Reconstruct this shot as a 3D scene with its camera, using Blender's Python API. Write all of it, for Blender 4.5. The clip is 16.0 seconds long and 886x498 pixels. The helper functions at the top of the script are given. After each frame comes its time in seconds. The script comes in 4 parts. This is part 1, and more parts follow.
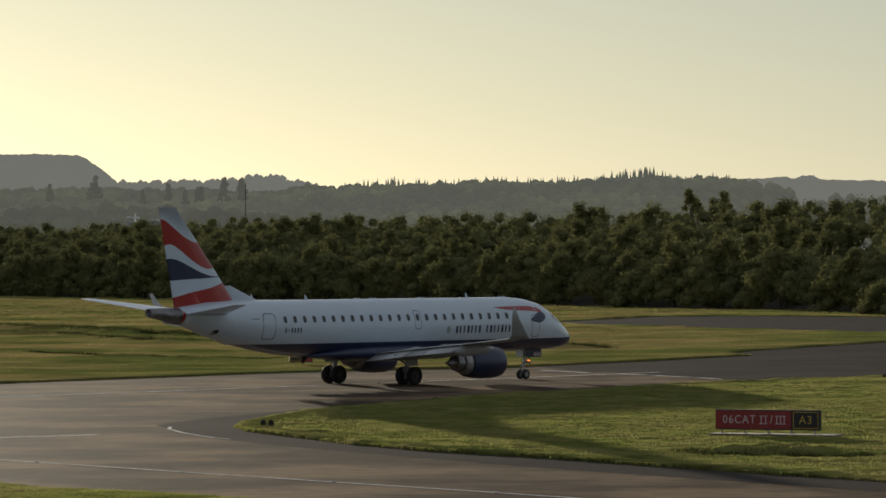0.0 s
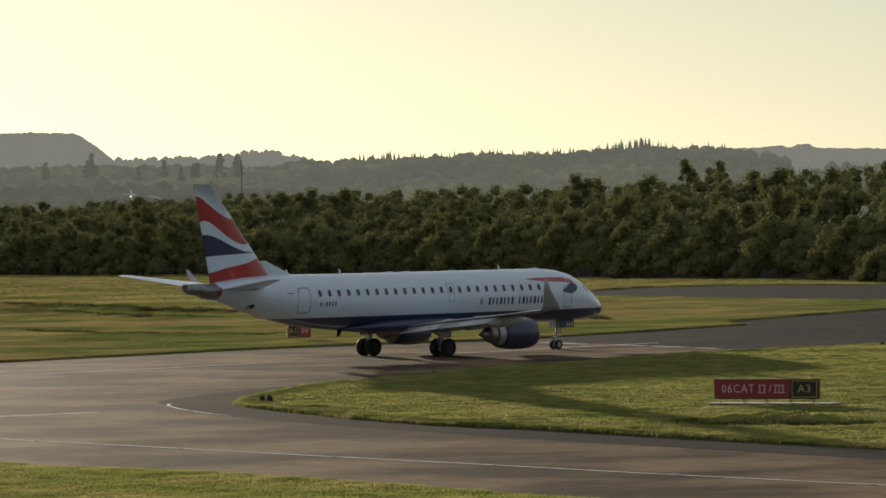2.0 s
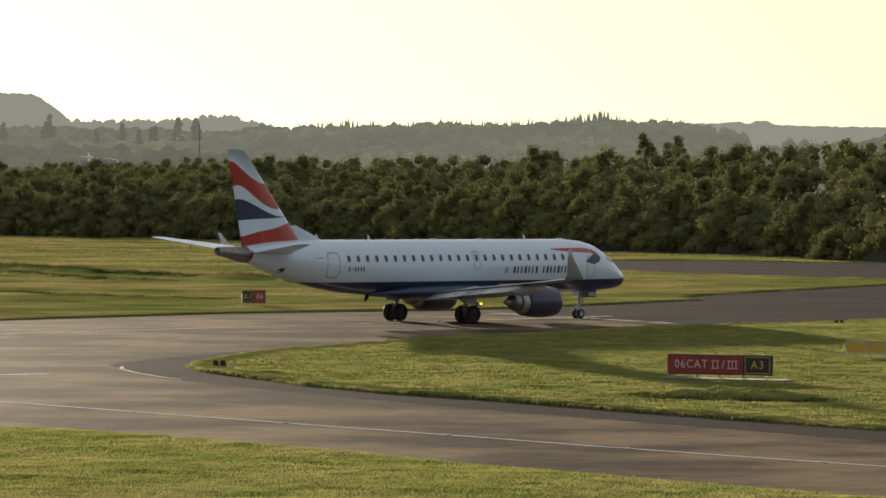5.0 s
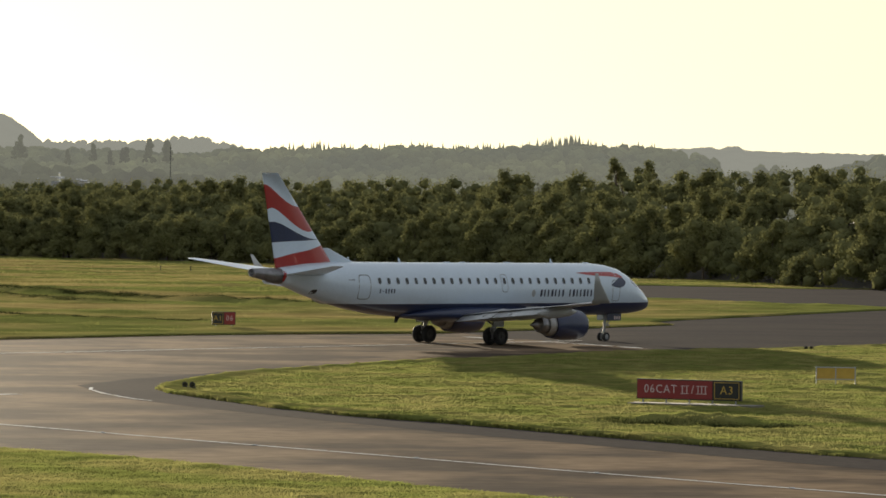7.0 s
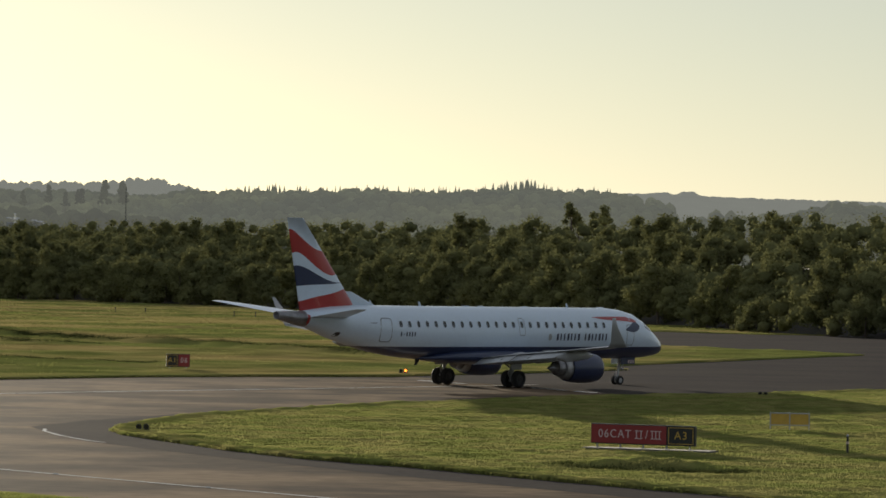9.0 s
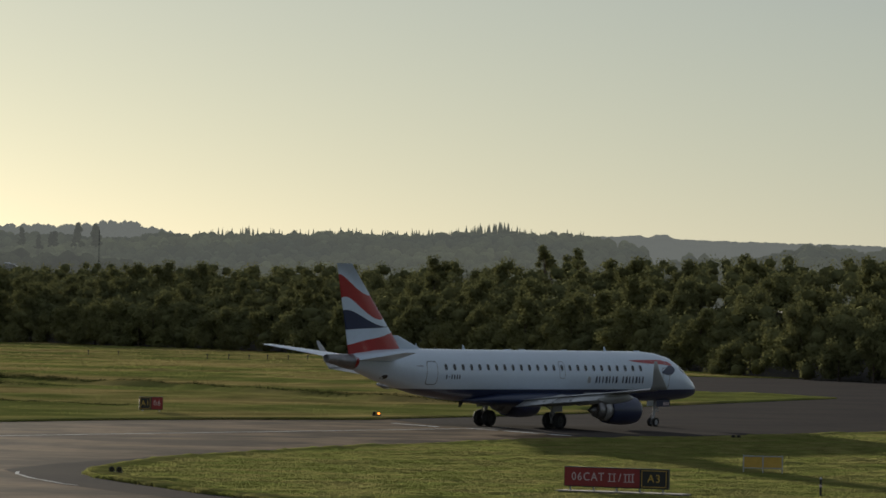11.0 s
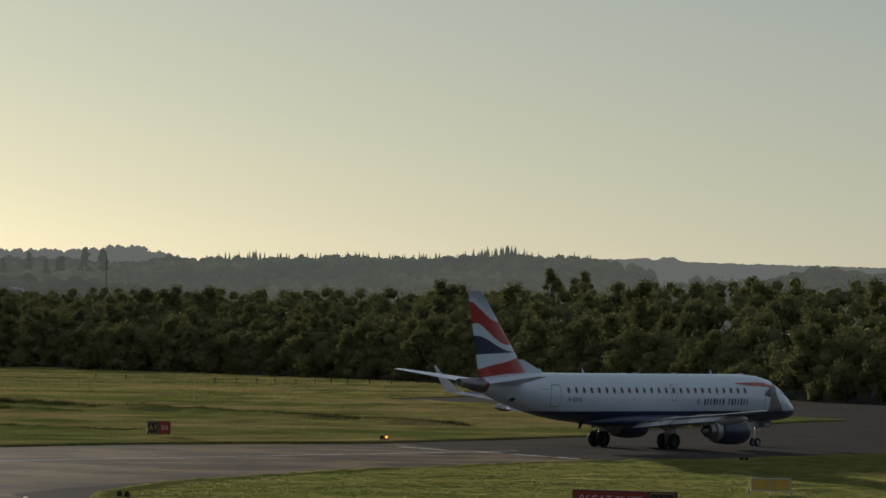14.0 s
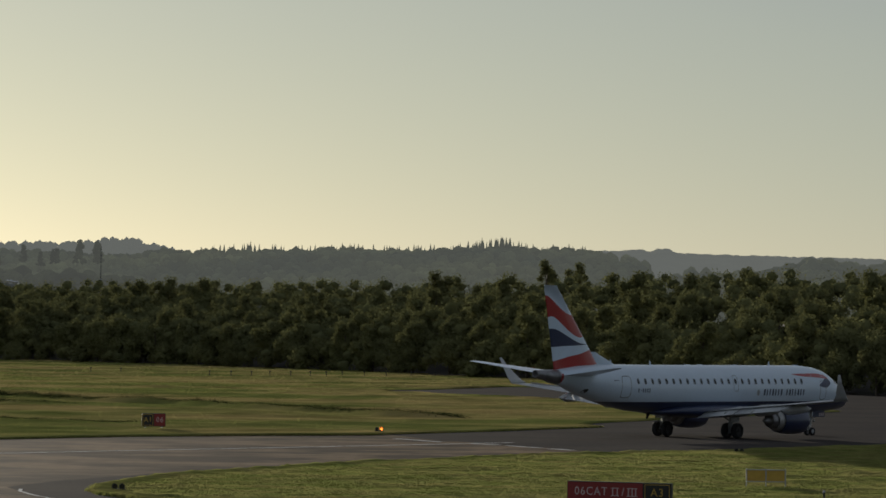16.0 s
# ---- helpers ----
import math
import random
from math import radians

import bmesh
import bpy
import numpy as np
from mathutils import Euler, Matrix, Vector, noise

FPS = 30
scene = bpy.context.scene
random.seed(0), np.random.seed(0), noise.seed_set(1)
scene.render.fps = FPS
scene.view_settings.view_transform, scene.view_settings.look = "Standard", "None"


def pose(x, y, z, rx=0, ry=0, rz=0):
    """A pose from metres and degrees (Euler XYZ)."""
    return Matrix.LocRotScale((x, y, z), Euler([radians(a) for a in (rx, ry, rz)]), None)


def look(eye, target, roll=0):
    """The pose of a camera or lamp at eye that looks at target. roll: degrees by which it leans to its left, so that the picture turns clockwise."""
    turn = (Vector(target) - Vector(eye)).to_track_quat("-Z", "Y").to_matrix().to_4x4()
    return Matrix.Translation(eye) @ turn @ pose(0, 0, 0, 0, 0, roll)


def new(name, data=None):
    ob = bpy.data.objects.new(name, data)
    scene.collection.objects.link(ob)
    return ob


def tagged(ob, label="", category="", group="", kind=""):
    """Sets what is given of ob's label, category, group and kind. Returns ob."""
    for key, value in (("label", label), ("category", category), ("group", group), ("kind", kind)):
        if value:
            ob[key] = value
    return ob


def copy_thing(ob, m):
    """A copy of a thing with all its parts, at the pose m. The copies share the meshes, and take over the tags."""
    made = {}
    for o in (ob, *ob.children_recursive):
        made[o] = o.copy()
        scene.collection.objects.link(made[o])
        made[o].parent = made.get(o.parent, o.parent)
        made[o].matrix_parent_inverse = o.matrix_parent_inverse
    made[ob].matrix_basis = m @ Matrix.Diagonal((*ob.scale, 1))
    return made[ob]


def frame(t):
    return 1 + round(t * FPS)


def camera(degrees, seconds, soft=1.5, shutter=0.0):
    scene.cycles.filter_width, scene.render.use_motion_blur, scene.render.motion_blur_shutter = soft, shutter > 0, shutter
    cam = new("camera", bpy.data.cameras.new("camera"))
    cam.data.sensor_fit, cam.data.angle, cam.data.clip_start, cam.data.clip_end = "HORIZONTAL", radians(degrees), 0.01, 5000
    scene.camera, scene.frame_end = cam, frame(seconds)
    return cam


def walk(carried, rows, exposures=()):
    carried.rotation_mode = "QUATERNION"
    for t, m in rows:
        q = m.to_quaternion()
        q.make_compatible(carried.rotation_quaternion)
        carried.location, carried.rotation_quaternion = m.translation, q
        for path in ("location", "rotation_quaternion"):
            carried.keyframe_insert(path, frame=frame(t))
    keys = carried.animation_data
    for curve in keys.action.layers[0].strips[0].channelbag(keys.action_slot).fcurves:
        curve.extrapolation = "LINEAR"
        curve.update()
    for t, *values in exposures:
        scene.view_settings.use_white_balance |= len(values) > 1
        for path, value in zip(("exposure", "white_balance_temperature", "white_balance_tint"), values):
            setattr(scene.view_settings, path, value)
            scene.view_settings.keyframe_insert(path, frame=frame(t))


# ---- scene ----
# A regional jet taxies away across an airfield towards evening woods and hills.
EYE = (0.0, 0.0, 7.07)
# seconds, heading (degrees right of +y), pitch, lean of the camera on its stand
LOOKS = [
    (0, 0.000, 0.203, -0.265),
    (0.5, 0.044, 0.121, -0.409),
    (1, 0.038, 0.031, -0.684),
    (1.5, 0.018, -0.030, -0.923),
    (2, 0.038, -0.145, -1.011),
    (2.5, 0.217, -0.306, -0.998),
    (3, 0.407, -0.455, 0.579),
    (3.5, 0.484, -0.531, 0.769),
    (4, 0.525, -0.561, 0.298),
    (6.5, 0.798, -0.379, 0.393),
    (7, 0.989, -0.243, 0.677),
    (7.5, 1.139, -0.107, 0.706),
    (8, 1.293, 0.044, 0.817),
    (8.5, 1.433, 0.187, 1.102),
    (9, 1.564, 0.333, 1.043),
    (11.5, 1.934, 1.020, 1.079),
    (12, 1.890, 1.117, 0.952),
    (12.5, 1.861, 1.161, 0.784),
    (13, 1.833, 1.197, 0.853),
    (13.5, 1.813, 1.205, 0.977),
    (14, 1.804, 1.200, 0.876),
    (14.5, 1.816, 1.188, 0.746),
    (15, 1.826, 1.156, 0.720),
    (15.5, 1.828, 1.120, 0.681),
    (16, 1.875, 1.094, 0.772),
]
# seconds, place and heading of the airliner on the pavement
TAXI = [
    (0, -4.33, 260.87, 48.08),
    (0.5, -3.88, 261.71, 47.90),
    (1, -3.34, 262.55, 47.75),
    (1.5, -2.81, 263.39, 47.62),
    (2, -2.21, 264.25, 47.52),
    (2.5, -1.56, 265.13, 47.41),
    (3, -0.89, 266.04, 47.28),
    (3.5, -0.22, 266.98, 47.13),
    (4, 0.54, 267.94, 46.98),
    (6.5, 4.80, 273.92, 46.21),
    (7, 5.82, 275.30, 46.11),
    (7.5, 6.79, 276.71, 46.02),
    (8, 7.85, 278.13, 45.92),
    (8.5, 8.90, 279.57, 45.82),
    (9, 10.01, 281.04, 45.75),
    (11.5, 15.98, 289.37, 46.00),
    (12, 17.30, 291.33, 46.20),
    (12.5, 18.58, 293.32, 46.43),
    (13, 19.91, 295.35, 46.67),
    (13.5, 21.22, 297.41, 46.93),
    (14, 22.58, 299.49, 47.22),
    (14.5, 23.90, 301.59, 47.52),
    (15, 25.28, 303.68, 47.83),
    (15.5, 26.62, 305.79, 48.13),
    (16, 28.03, 307.89, 48.45),
]
ROLL = 1.5  # the airliner leans a little to its right
EXPOSURES = [(0.0, 0.66, 6400, 10), (1.0, 0.96, 6500, 10), (2.5, 1.03, 6650, 10), (3.5, 1.28, 6800, 10), (7.0, 1.46, 6700, 10), (9.0, 1.0, 6350, 10), (11.5, 0.46, 6050, 10), (16.0, 0.35, 6050, 10)]

cam = camera(11.5, 16.0, soft=1.6)


def aim(yaw, pitch, lean):
    y, p = radians(yaw), radians(pitch)
    d = Vector((math.sin(y) * math.cos(p), math.cos(y) * math.cos(p), math.sin(p)))
    return look(EYE, Vector(EYE) + d * 100, lean)


walk(cam, [(t, aim(a, b, c)) for t, a, b, c in LOOKS], EXPOSURES)

# ---- light: a low evening sun ahead and to the left, clear hazy sky ----
SUN_AZ, SUN_EL = -13.8, 5.2
world = bpy.data.worlds.new("sky")
scene.world = world
world.use_nodes = True
wn = world.node_tree.nodes
sky = wn.new("ShaderNodeTexSky")
sky.sky_type, sky.sun_disc = "NISHITA", False
sky.sun_elevation, sky.sun_rotation = radians(SUN_EL), radians(SUN_AZ)
sky.air_density, sky.dust_density, sky.ozone_density = 1.0, 0.3, 2.0
wn["Background"].inputs["Strength"].default_value = 0.05
soften = wn.new("ShaderNodeHueSaturation")
soften.inputs["Saturation"].default_value = 0.70
soften.inputs["Hue"].default_value = 0.53
soften.inputs["Value"].default_value = 0.55
world.node_tree.links.new(sky.outputs[0], soften.inputs["Color"])
veil = wn.new("ShaderNodeMixRGB")
veil.blend_type = "ADD"
veil.inputs[0].default_value = 1.0
veil.inputs[2].default_value = (2.7, 2.85, 2.85, 1)
world.node_tree.links.new(soften.outputs[0], veil.inputs[1])
world.node_tree.links.new(veil.outputs[0], wn["Background"].inputs["Color"])
sun_data = bpy.data.lights.new("sun", "SUN")
sun_data.energy, sun_data.angle, sun_data.color = 5.0, radians(0.6), (1.0, 0.88, 0.68)
sun = new("sun", sun_data)
sun.matrix_world = look(Vector((math.sin(radians(SUN_AZ)) * math.cos(radians(SUN_EL)), math.cos(radians(SUN_AZ)) * math.cos(radians(SUN_EL)), math.sin(radians(SUN_EL)))) * 400, (0, 0, 0))


# ---- materials ----
def material(name, colour, rough=0.6, metal=0.0, vary=0.15, scale=1.0, fine=30.0, bump=0.0, second=None, coat=0.0, emit=0.0, stretch=(1, 1, 1), translucent=0.0, island=0.0, spec=0.5, mask=(0.4, 0.65), emit_colour=None):
    """A surface whose colour wanders at two scales, towards `second` where given."""
    m = bpy.data.materials.new(name)
    m.use_nodes = True
    nt = m.node_tree
    n, l = nt.nodes, nt.links
    bsdf = n["Principled BSDF"]
    co = n.new("ShaderNodeTexCoord")
    mp = n.new("ShaderNodeMapping")
    mp.inputs["Scale"].default_value = stretch
    l.new(co.outputs["Object"], mp.inputs["Vector"])
    big = n.new("ShaderNodeTexNoise")
    big.inputs["Scale"].default_value, big.inputs["Detail"].default_value = scale, 4
    small = n.new("ShaderNodeTexNoise")
    small.inputs["Scale"].default_value, small.inputs["Detail"].default_value = fine, 6
    for t in (big, small):
        l.new(mp.outputs[0], t.inputs["Vector"])
    ramp = n.new("ShaderNodeValToRGB")
    ramp.color_ramp.elements[0].position, ramp.color_ramp.elements[1].position = mask
    other = second or tuple(c * (1 - vary) for c in colour)
    ramp.color_ramp.elements[0].color, ramp.color_ramp.elements[1].color = (*colour, 1), (*other, 1)
    l.new(big.outputs["Fac"], ramp.inputs["Fac"])
    hsv = n.new("ShaderNodeHueSaturation")
    l.new(ramp.outputs["Color"], hsv.inputs["Color"])
    val = n.new("ShaderNodeMapRange")
    val.inputs["From Min"].default_value, val.inputs["From Max"].default_value = 0.25, 0.75
    val.inputs["To Min"].default_value, val.inputs["To Max"].default_value = 1 - vary, 1 + vary
    l.new(small.outputs["Fac"], val.inputs["Value"])
    last = val.outputs[0]
    if island:
        geo = n.new("ShaderNodeNewGeometry")
        info = n.new("ShaderNodeObjectInfo")
        add = n.new("ShaderNodeMath")
        add.operation = "ADD"
        l.new(geo.outputs["Random Per Island"], add.inputs[0])
        l.new(info.outputs["Random"], add.inputs[1])
        r = n.new("ShaderNodeMapRange")
        r.inputs["From Max"].default_value = 2.0
        r.inputs["To Min"].default_value, r.inputs["To Max"].default_value = 1 - island, 1 + island
        l.new(add.outputs[0], r.inputs["Value"])
        mul = n.new("ShaderNodeMath")
        mul.operation = "MULTIPLY"
        l.new(last, mul.inputs[0])
        l.new(r.outputs[0], mul.inputs[1])
        last = mul.outputs[0]
    l.new(last, hsv.inputs["Value"])
    l.new(hsv.outputs[0], bsdf.inputs["Base Color"])
    bsdf.inputs["Roughness"].default_value, bsdf.inputs["Metallic"].default_value = rough, metal
    bsdf.inputs["Coat Weight"].default_value = coat
    bsdf.inputs["Specular IOR Level"].default_value = spec
    if emit:
        if emit_colour:
            bsdf.inputs["Emission Color"].default_value = (*emit_colour, 1)
        else:
            l.new(hsv.outputs[0], bsdf.inputs["Emission Color"])
        bsdf.inputs["Emission Strength"].default_value = emit
    if bump:
        b = n.new("ShaderNodeBump")
        b.inputs["Strength"].default_value, b.inputs["Distance"].default_value = 0.6, bump
        l.new(small.outputs["Fac"], b.inputs["Height"])
        l.new(b.outputs[0], bsdf.inputs["Normal"])
    if translucent:
        tr = n.new("ShaderNodeBsdfTranslucent")
        l.new(hsv.outputs[0], tr.inputs["Color"])
        mix = n.new("ShaderNodeMixShader")
        mix.inputs[0].default_value = translucent
        l.new(bsdf.outputs[0], mix.inputs[1])
        l.new(tr.outputs[0], mix.inputs[2])
        l.new(mix.outputs[0], n["Material Output"].inputs["Surface"])
    return m


WHITE = material("white_paint", (0.53, 0.625, 0.735), 0.28, vary=0.04, scale=0.5, fine=6, coat=0.4)
NAVY = material("navy_paint", (0.017, 0.027, 0.072), 0.38, vary=0.15, scale=0.6, fine=8, coat=0.15)
RED = material("red_paint", (0.33, 0.024, 0.024), 0.3, vary=0.1, scale=0.8, coat=0.4)
LETTER = material("dark_blue_lettering", (0.02, 0.025, 0.06), 0.4, vary=0.1)
ALLOY = material("bare_alloy", (0.55, 0.55, 0.56), 0.3, 0.9, vary=0.12, scale=2)
DARK_METAL = material("heat_stained_metal", (0.25, 0.25, 0.26), 0.38, 0.75, vary=0.25, scale=3)
NOZZLE = material("satin_exhaust_metal", (0.36, 0.36, 0.36), 0.5, 0.6, vary=0.15, scale=2)
PALE_GREY = material("pale_grey_paint", (0.42, 0.44, 0.46), 0.35, vary=0.08, scale=1)
GREY = material("grey_paint", (0.31, 0.32, 0.33), 0.4, vary=0.08, scale=1)
RUBBER = material("tyre_rubber", (0.018, 0.018, 0.019), 0.85, vary=0.25, scale=6)
GLASS = material("dark_cabin_glass", (0.012, 0.014, 0.018), 0.08, vary=0.1, spec=0.8)
SEAM = material("door_seam", (0.12, 0.13, 0.14), 0.6)
CONCRETE = material("stained_brown_concrete", (0.192, 0.140, 0.094), 0.85, vary=0.25, scale=0.13, fine=1.1, second=(0.070, 0.055, 0.044), mask=(0.37, 0.58), spec=0.001)
ASPHALT = material("dark_asphalt", (0.069, 0.061, 0.056), 0.88, vary=0.18, scale=0.1, fine=2.2, second=(0.055, 0.050, 0.049), spec=0.0005)
LINE = material("worn_white_marking", (0.496, 0.496, 0.496), 0.6, vary=0.2, scale=0.8, fine=5, second=(0.320, 0.304, 0.288), mask=(0.5, 0.7), spec=0.006)
TURF = material("grass_turf", (0.122, 0.135, 0.038), 0.95, vary=0.4, scale=0.25, fine=0.8, second=(0.167, 0.155, 0.056), spec=0.0, mask=(0.4, 0.62))
BLADE = material("grass_blades", (0.140, 0.158, 0.045), 0.7, vary=0.35, scale=0.25, fine=0.8, second=(0.203, 0.191, 0.072), translucent=0.5, island=0.12, spec=0.0, mask=(0.4, 0.62))
FAR_TURF = material("far_grass_turf", (0.144, 0.156, 0.046), 0.95, vary=0.35, scale=0.035, fine=0.14, second=(0.267, 0.210, 0.082), spec=0.0, mask=(0.42, 0.6))
FAR_BLADE = material("far_grass_blades", (0.160, 0.174, 0.051), 0.7, vary=0.35, scale=0.035, fine=0.14, second=(0.241, 0.205, 0.088), translucent=0.35, island=0.12, spec=0.0, mask=(0.42, 0.6))
RANK = material("rank_grass", (0.05, 0.058, 0.022), 0.9, vary=0.3, scale=0.5, fine=2.0, translucent=0.08, island=0.15, spec=0.0)
SOIL = material("bare_soil", (0.05, 0.042, 0.03), 0.95, vary=0.3, scale=0.8)
LEAF = material("leaves", (0.155, 0.155, 0.066), 0.95, vary=0.2, scale=0.05, fine=0.5, second=(0.12, 0.125, 0.058), translucent=0.18, island=0.16, spec=0.0, mask=(0.4, 0.6))
BARK = material("bark", (0.09, 0.07, 0.05), 0.9, vary=0.3, scale=3)
# Airlight colour; the far woods and hills emit it to imitate distance haze.
HAZE_GLOW = (0.30, 0.30, 0.265)
FAR_LEAF = material("haze_glow_woodland", (0.13, 0.135, 0.06), 0.9, vary=0.4, scale=0.02, fine=0.12, second=(0.06, 0.07, 0.04), island=0.4, spec=0.0, emit=0.17, emit_colour=HAZE_GLOW)
MID_LEAF = material("faint_haze_glow_woodland", (0.09, 0.095, 0.045), 0.9, vary=0.4, scale=0.03, fine=0.2, island=0.3, spec=0.0, emit=0.15, emit_colour=HAZE_GLOW)
# the farthest hills glow more strongly, painted haze for the thicker air
FARTHER = material("haze_glow_hillside", (0.06, 0.065, 0.045), 0.95, vary=0.2, scale=0.008, fine=0.05, spec=0.0, emit=0.31, emit_colour=HAZE_GLOW)
SIGN_RED = material("red_sign_face", (0.22, 0.018, 0.02), 0.5, vary=0.12, scale=2)
SIGN_BLACK = material("black_sign_face", (0.012, 0.012, 0.012), 0.5, vary=0.1)
SIGN_WHITE = material("white_sign_lettering", (0.52, 0.42, 0.42), 0.55, vary=0.1, scale=4)
SIGN_YELLOW = material("yellow_sign_paint", (0.48, 0.31, 0.05), 0.6, vary=0.12, scale=3)
AMBER = material("amber_lamp", (0.8, 0.16, 0.02), 0.3, emit=2.6, emit_colour=(1.0, 0.20, 0.02))
SLAB = material("pale_concrete_slab", (0.13, 0.12, 0.10), 0.85, vary=0.15, scale=2)
BLACK = material("black_plastic", (0.015, 0.015, 0.016), 0.5)


def paint_split(name, level):
    """White above the waterline, navy below it."""
    m = WHITE.copy()
    m.name = name
    nt = m.node_tree
    n, l = nt.nodes, nt.links
    bsdf = n["Principled BSDF"]
    src = bsdf.inputs["Base Color"].links[0].from_socket
    co = n.new("ShaderNodeTexCoord")
    sep = n.new("ShaderNodeSeparateXYZ")
    cut = n.new("ShaderNodeMath")
    cut.operation = "LESS_THAN"
    cut.inputs[1].default_value = level
    mix = n.new("ShaderNodeMixRGB")
    mix.inputs[2].default_value = (0.017, 0.027, 0.072, 1)
    l.new(co.outputs["Object"], sep.inputs[0])
    l.new(sep.outputs["Z"], cut.inputs[0])
    l.new(cut.outputs[0], mix.inputs[0])
    l.new(src, mix.inputs[1])
    l.new(mix.outputs[0], bsdf.inputs["Base Color"])
    return m


HULL = paint_split("two_tone_hull_paint", 2.56)


# ---- mesh helpers ----
def put(name, verts, faces, mats, parent=None, label="", smooth=False, slots=None):
    me = bpy.data.meshes.new(name)
    me.from_pydata([tuple(v) for v in verts], [], [tuple(f) for f in faces])
    for m in mats if isinstance(mats, (list, tuple)) else [mats]:
        me.materials.append(m)
    if slots is not None:
        me.polygons.foreach_set("material_index", slots)
    if smooth:
        me.polygons.foreach_set("use_smooth", [True] * len(me.polygons))
    me.update()
    ob = new(name, me)
    ob.parent = parent
    if label:
        ob["label"] = label
    return ob


def part(name, bm, mat, parent=None, label="", smooth=False):
    me = bpy.data.meshes.new(name)
    bmesh.ops.recalc_face_normals(bm, faces=bm.faces)
    bm.to_mesh(me)
    bm.free()
    me.materials.append(mat)
    if smooth:
        me.polygons.foreach_set("use_smooth", [True] * len(me.polygons))
    ob = new(name, me)
    ob.parent = parent
    if label:
        ob["label"] = label
    return ob


def thing(name, label, category, group="", m=None, kind=""):
    ob = tagged(new(name), label, category, group, kind)
    if m is not None:
        ob.matrix_basis = m
    return ob


def box(bm, x0, x1, y0, y1, z0, z1, bevel=0.0, m=None):
    made = bmesh.ops.create_cube(bm, size=1.0)["verts"]
    for v in made:
        v.co = Vector(((x0 + x1) / 2 + v.co.x * (x1 - x0), (y0 + y1) / 2 + v.co.y * (y1 - y0), (z0 + z1) / 2 + v.co.z * (z1 - z0)))
    if bevel:
        edges = list({e for v in made for e in v.link_edges})
        made = bmesh.ops.bevel(bm, geom=edges, offset=bevel, segments=2, affect="EDGES", profile=0.5)["verts"]
    if m is not None:
        bmesh.ops.transform(bm, matrix=m, verts=list(set(made)))
    return bm


def rod(bm, a, b, r, r2=None, seg=10):
    a, b = Vector(a), Vector(b)
    d = b - a
    m = Matrix.Translation((a + b) / 2) @ d.to_track_quat("Z", "Y").to_matrix().to_4x4()
    bmesh.ops.create_cone(bm, cap_ends=True, segments=seg, radius1=r, radius2=r if r2 is None else r2, depth=d.length, matrix=m)
    return bm


def loft(rings, cap=True, closed=True):
    n = len(rings[0])
    verts = [p for r in rings for p in r]
    faces = []
    for i in range(len(rings) - 1):
        for j in range(n if closed else n - 1):
            k = (j + 1) % n
            faces.append((i * n + j, i * n + k, (i + 1) * n + k, (i + 1) * n + j))
    if cap:
        faces += [tuple(range(n))[::-1], tuple((len(rings) - 1) * n + j for j in range(n))]
    return verts, faces


def turned(profile, seg=28, axis="x", y=0.0, z=0.0):
    """Rings of revolution about a lengthwise axis: (x, radius) pairs."""
    return [[(x, y + r * math.cos(2 * math.pi * j / seg), z + r * math.sin(2 * math.pi * j / seg)) for j in range(seg)] for x, r in profile]


# ---- ground, pavement, grass ----
def inside(px, py, poly):
    hit = np.zeros(px.shape, bool)
    x, y = np.array(poly).T
    j = len(x) - 1
    for i in range(len(x)):
        c = ((y[i] > py) != (y[j] > py)) & (px < (x[j] - x[i]) * (py - y[i]) / (y[j] - y[i] + 1e-12) + x[i])
        hit ^= c
        j = i
    return hit


LATTICE = np.random.default_rng(77).uniform(-1, 1, (128, 128))


def lumps(x, y, size, shift=0):
    """Smooth random lumps about `size` metres across, between -1 and 1."""
    u, v = np.asarray(x, float) / size + shift * 7.31, np.asarray(y, float) / size + shift * 3.77
    i, j = np.floor(u).astype(int), np.floor(v).astype(int)
    a, b = u - i, v - j
    a, b = a * a * (3 - 2 * a), b * b * (3 - 2 * b)
    g = lambda p, q: LATTICE[p % 128, q % 128]
    return (g(i, j) * (1 - a) + g(i + 1, j) * a) * (1 - b) + (g(i, j + 1) * (1 - a) + g(i + 1, j + 1) * a) * b


VERGE = [(-80, 232), (-40, 178), (-12.8, 140), (-7.1, 134.2), (1.1, 121.8), (4.6, 116.4), (9.8, 109.2), (45, 60), (45, 20), (-80, 20)]
INFIELD = [(-8.9, 192.3), (-8.2, 187.6), (-6.2, 181.4), (-3.4, 173.1), (-0.3, 166.2), (3.8, 160.2), (7.2, 153.7), (11.1, 147.0), (15.4, 140.1), (30, 115), (60, 66), (150, 66), (150, 440), (60, 318), (36.8, 285.6), (30, 276), (26.7, 269.8), (21, 265.5), (17.7, 260.5), (9.0, 247.4), (-0.2, 229.9), (-5.9, 213.5), (-7.6, 205.5), (-8.8, 198)]
FAR_GRASS = [(-200, 20), (-60, 218), (-24.8, 269.2), (-11.7, 288.5), (-3.0, 296), (4.8, 301.2), (8.3, 308), (14.5, 318.5), (23.4, 337), (22.6, 346), (24.2, 353), (32.9, 374.6), (44.0, 402.6), (110, 560), (300, 1010), (300, 1250), (-400, 1250), (-400, 20)]
RUNWAY = [(7.5, 526), (16, 511), (21, 503), (28.3, 473), (44.3, 441), (90, 340), (300, 340), (300, 640), (57, 570), (38.9, 588), (27.5, 584), (17, 548)]


BORDER = np.array([p for p in FAR_GRASS if p[0] > -100 and 200 < p[1] < 900])
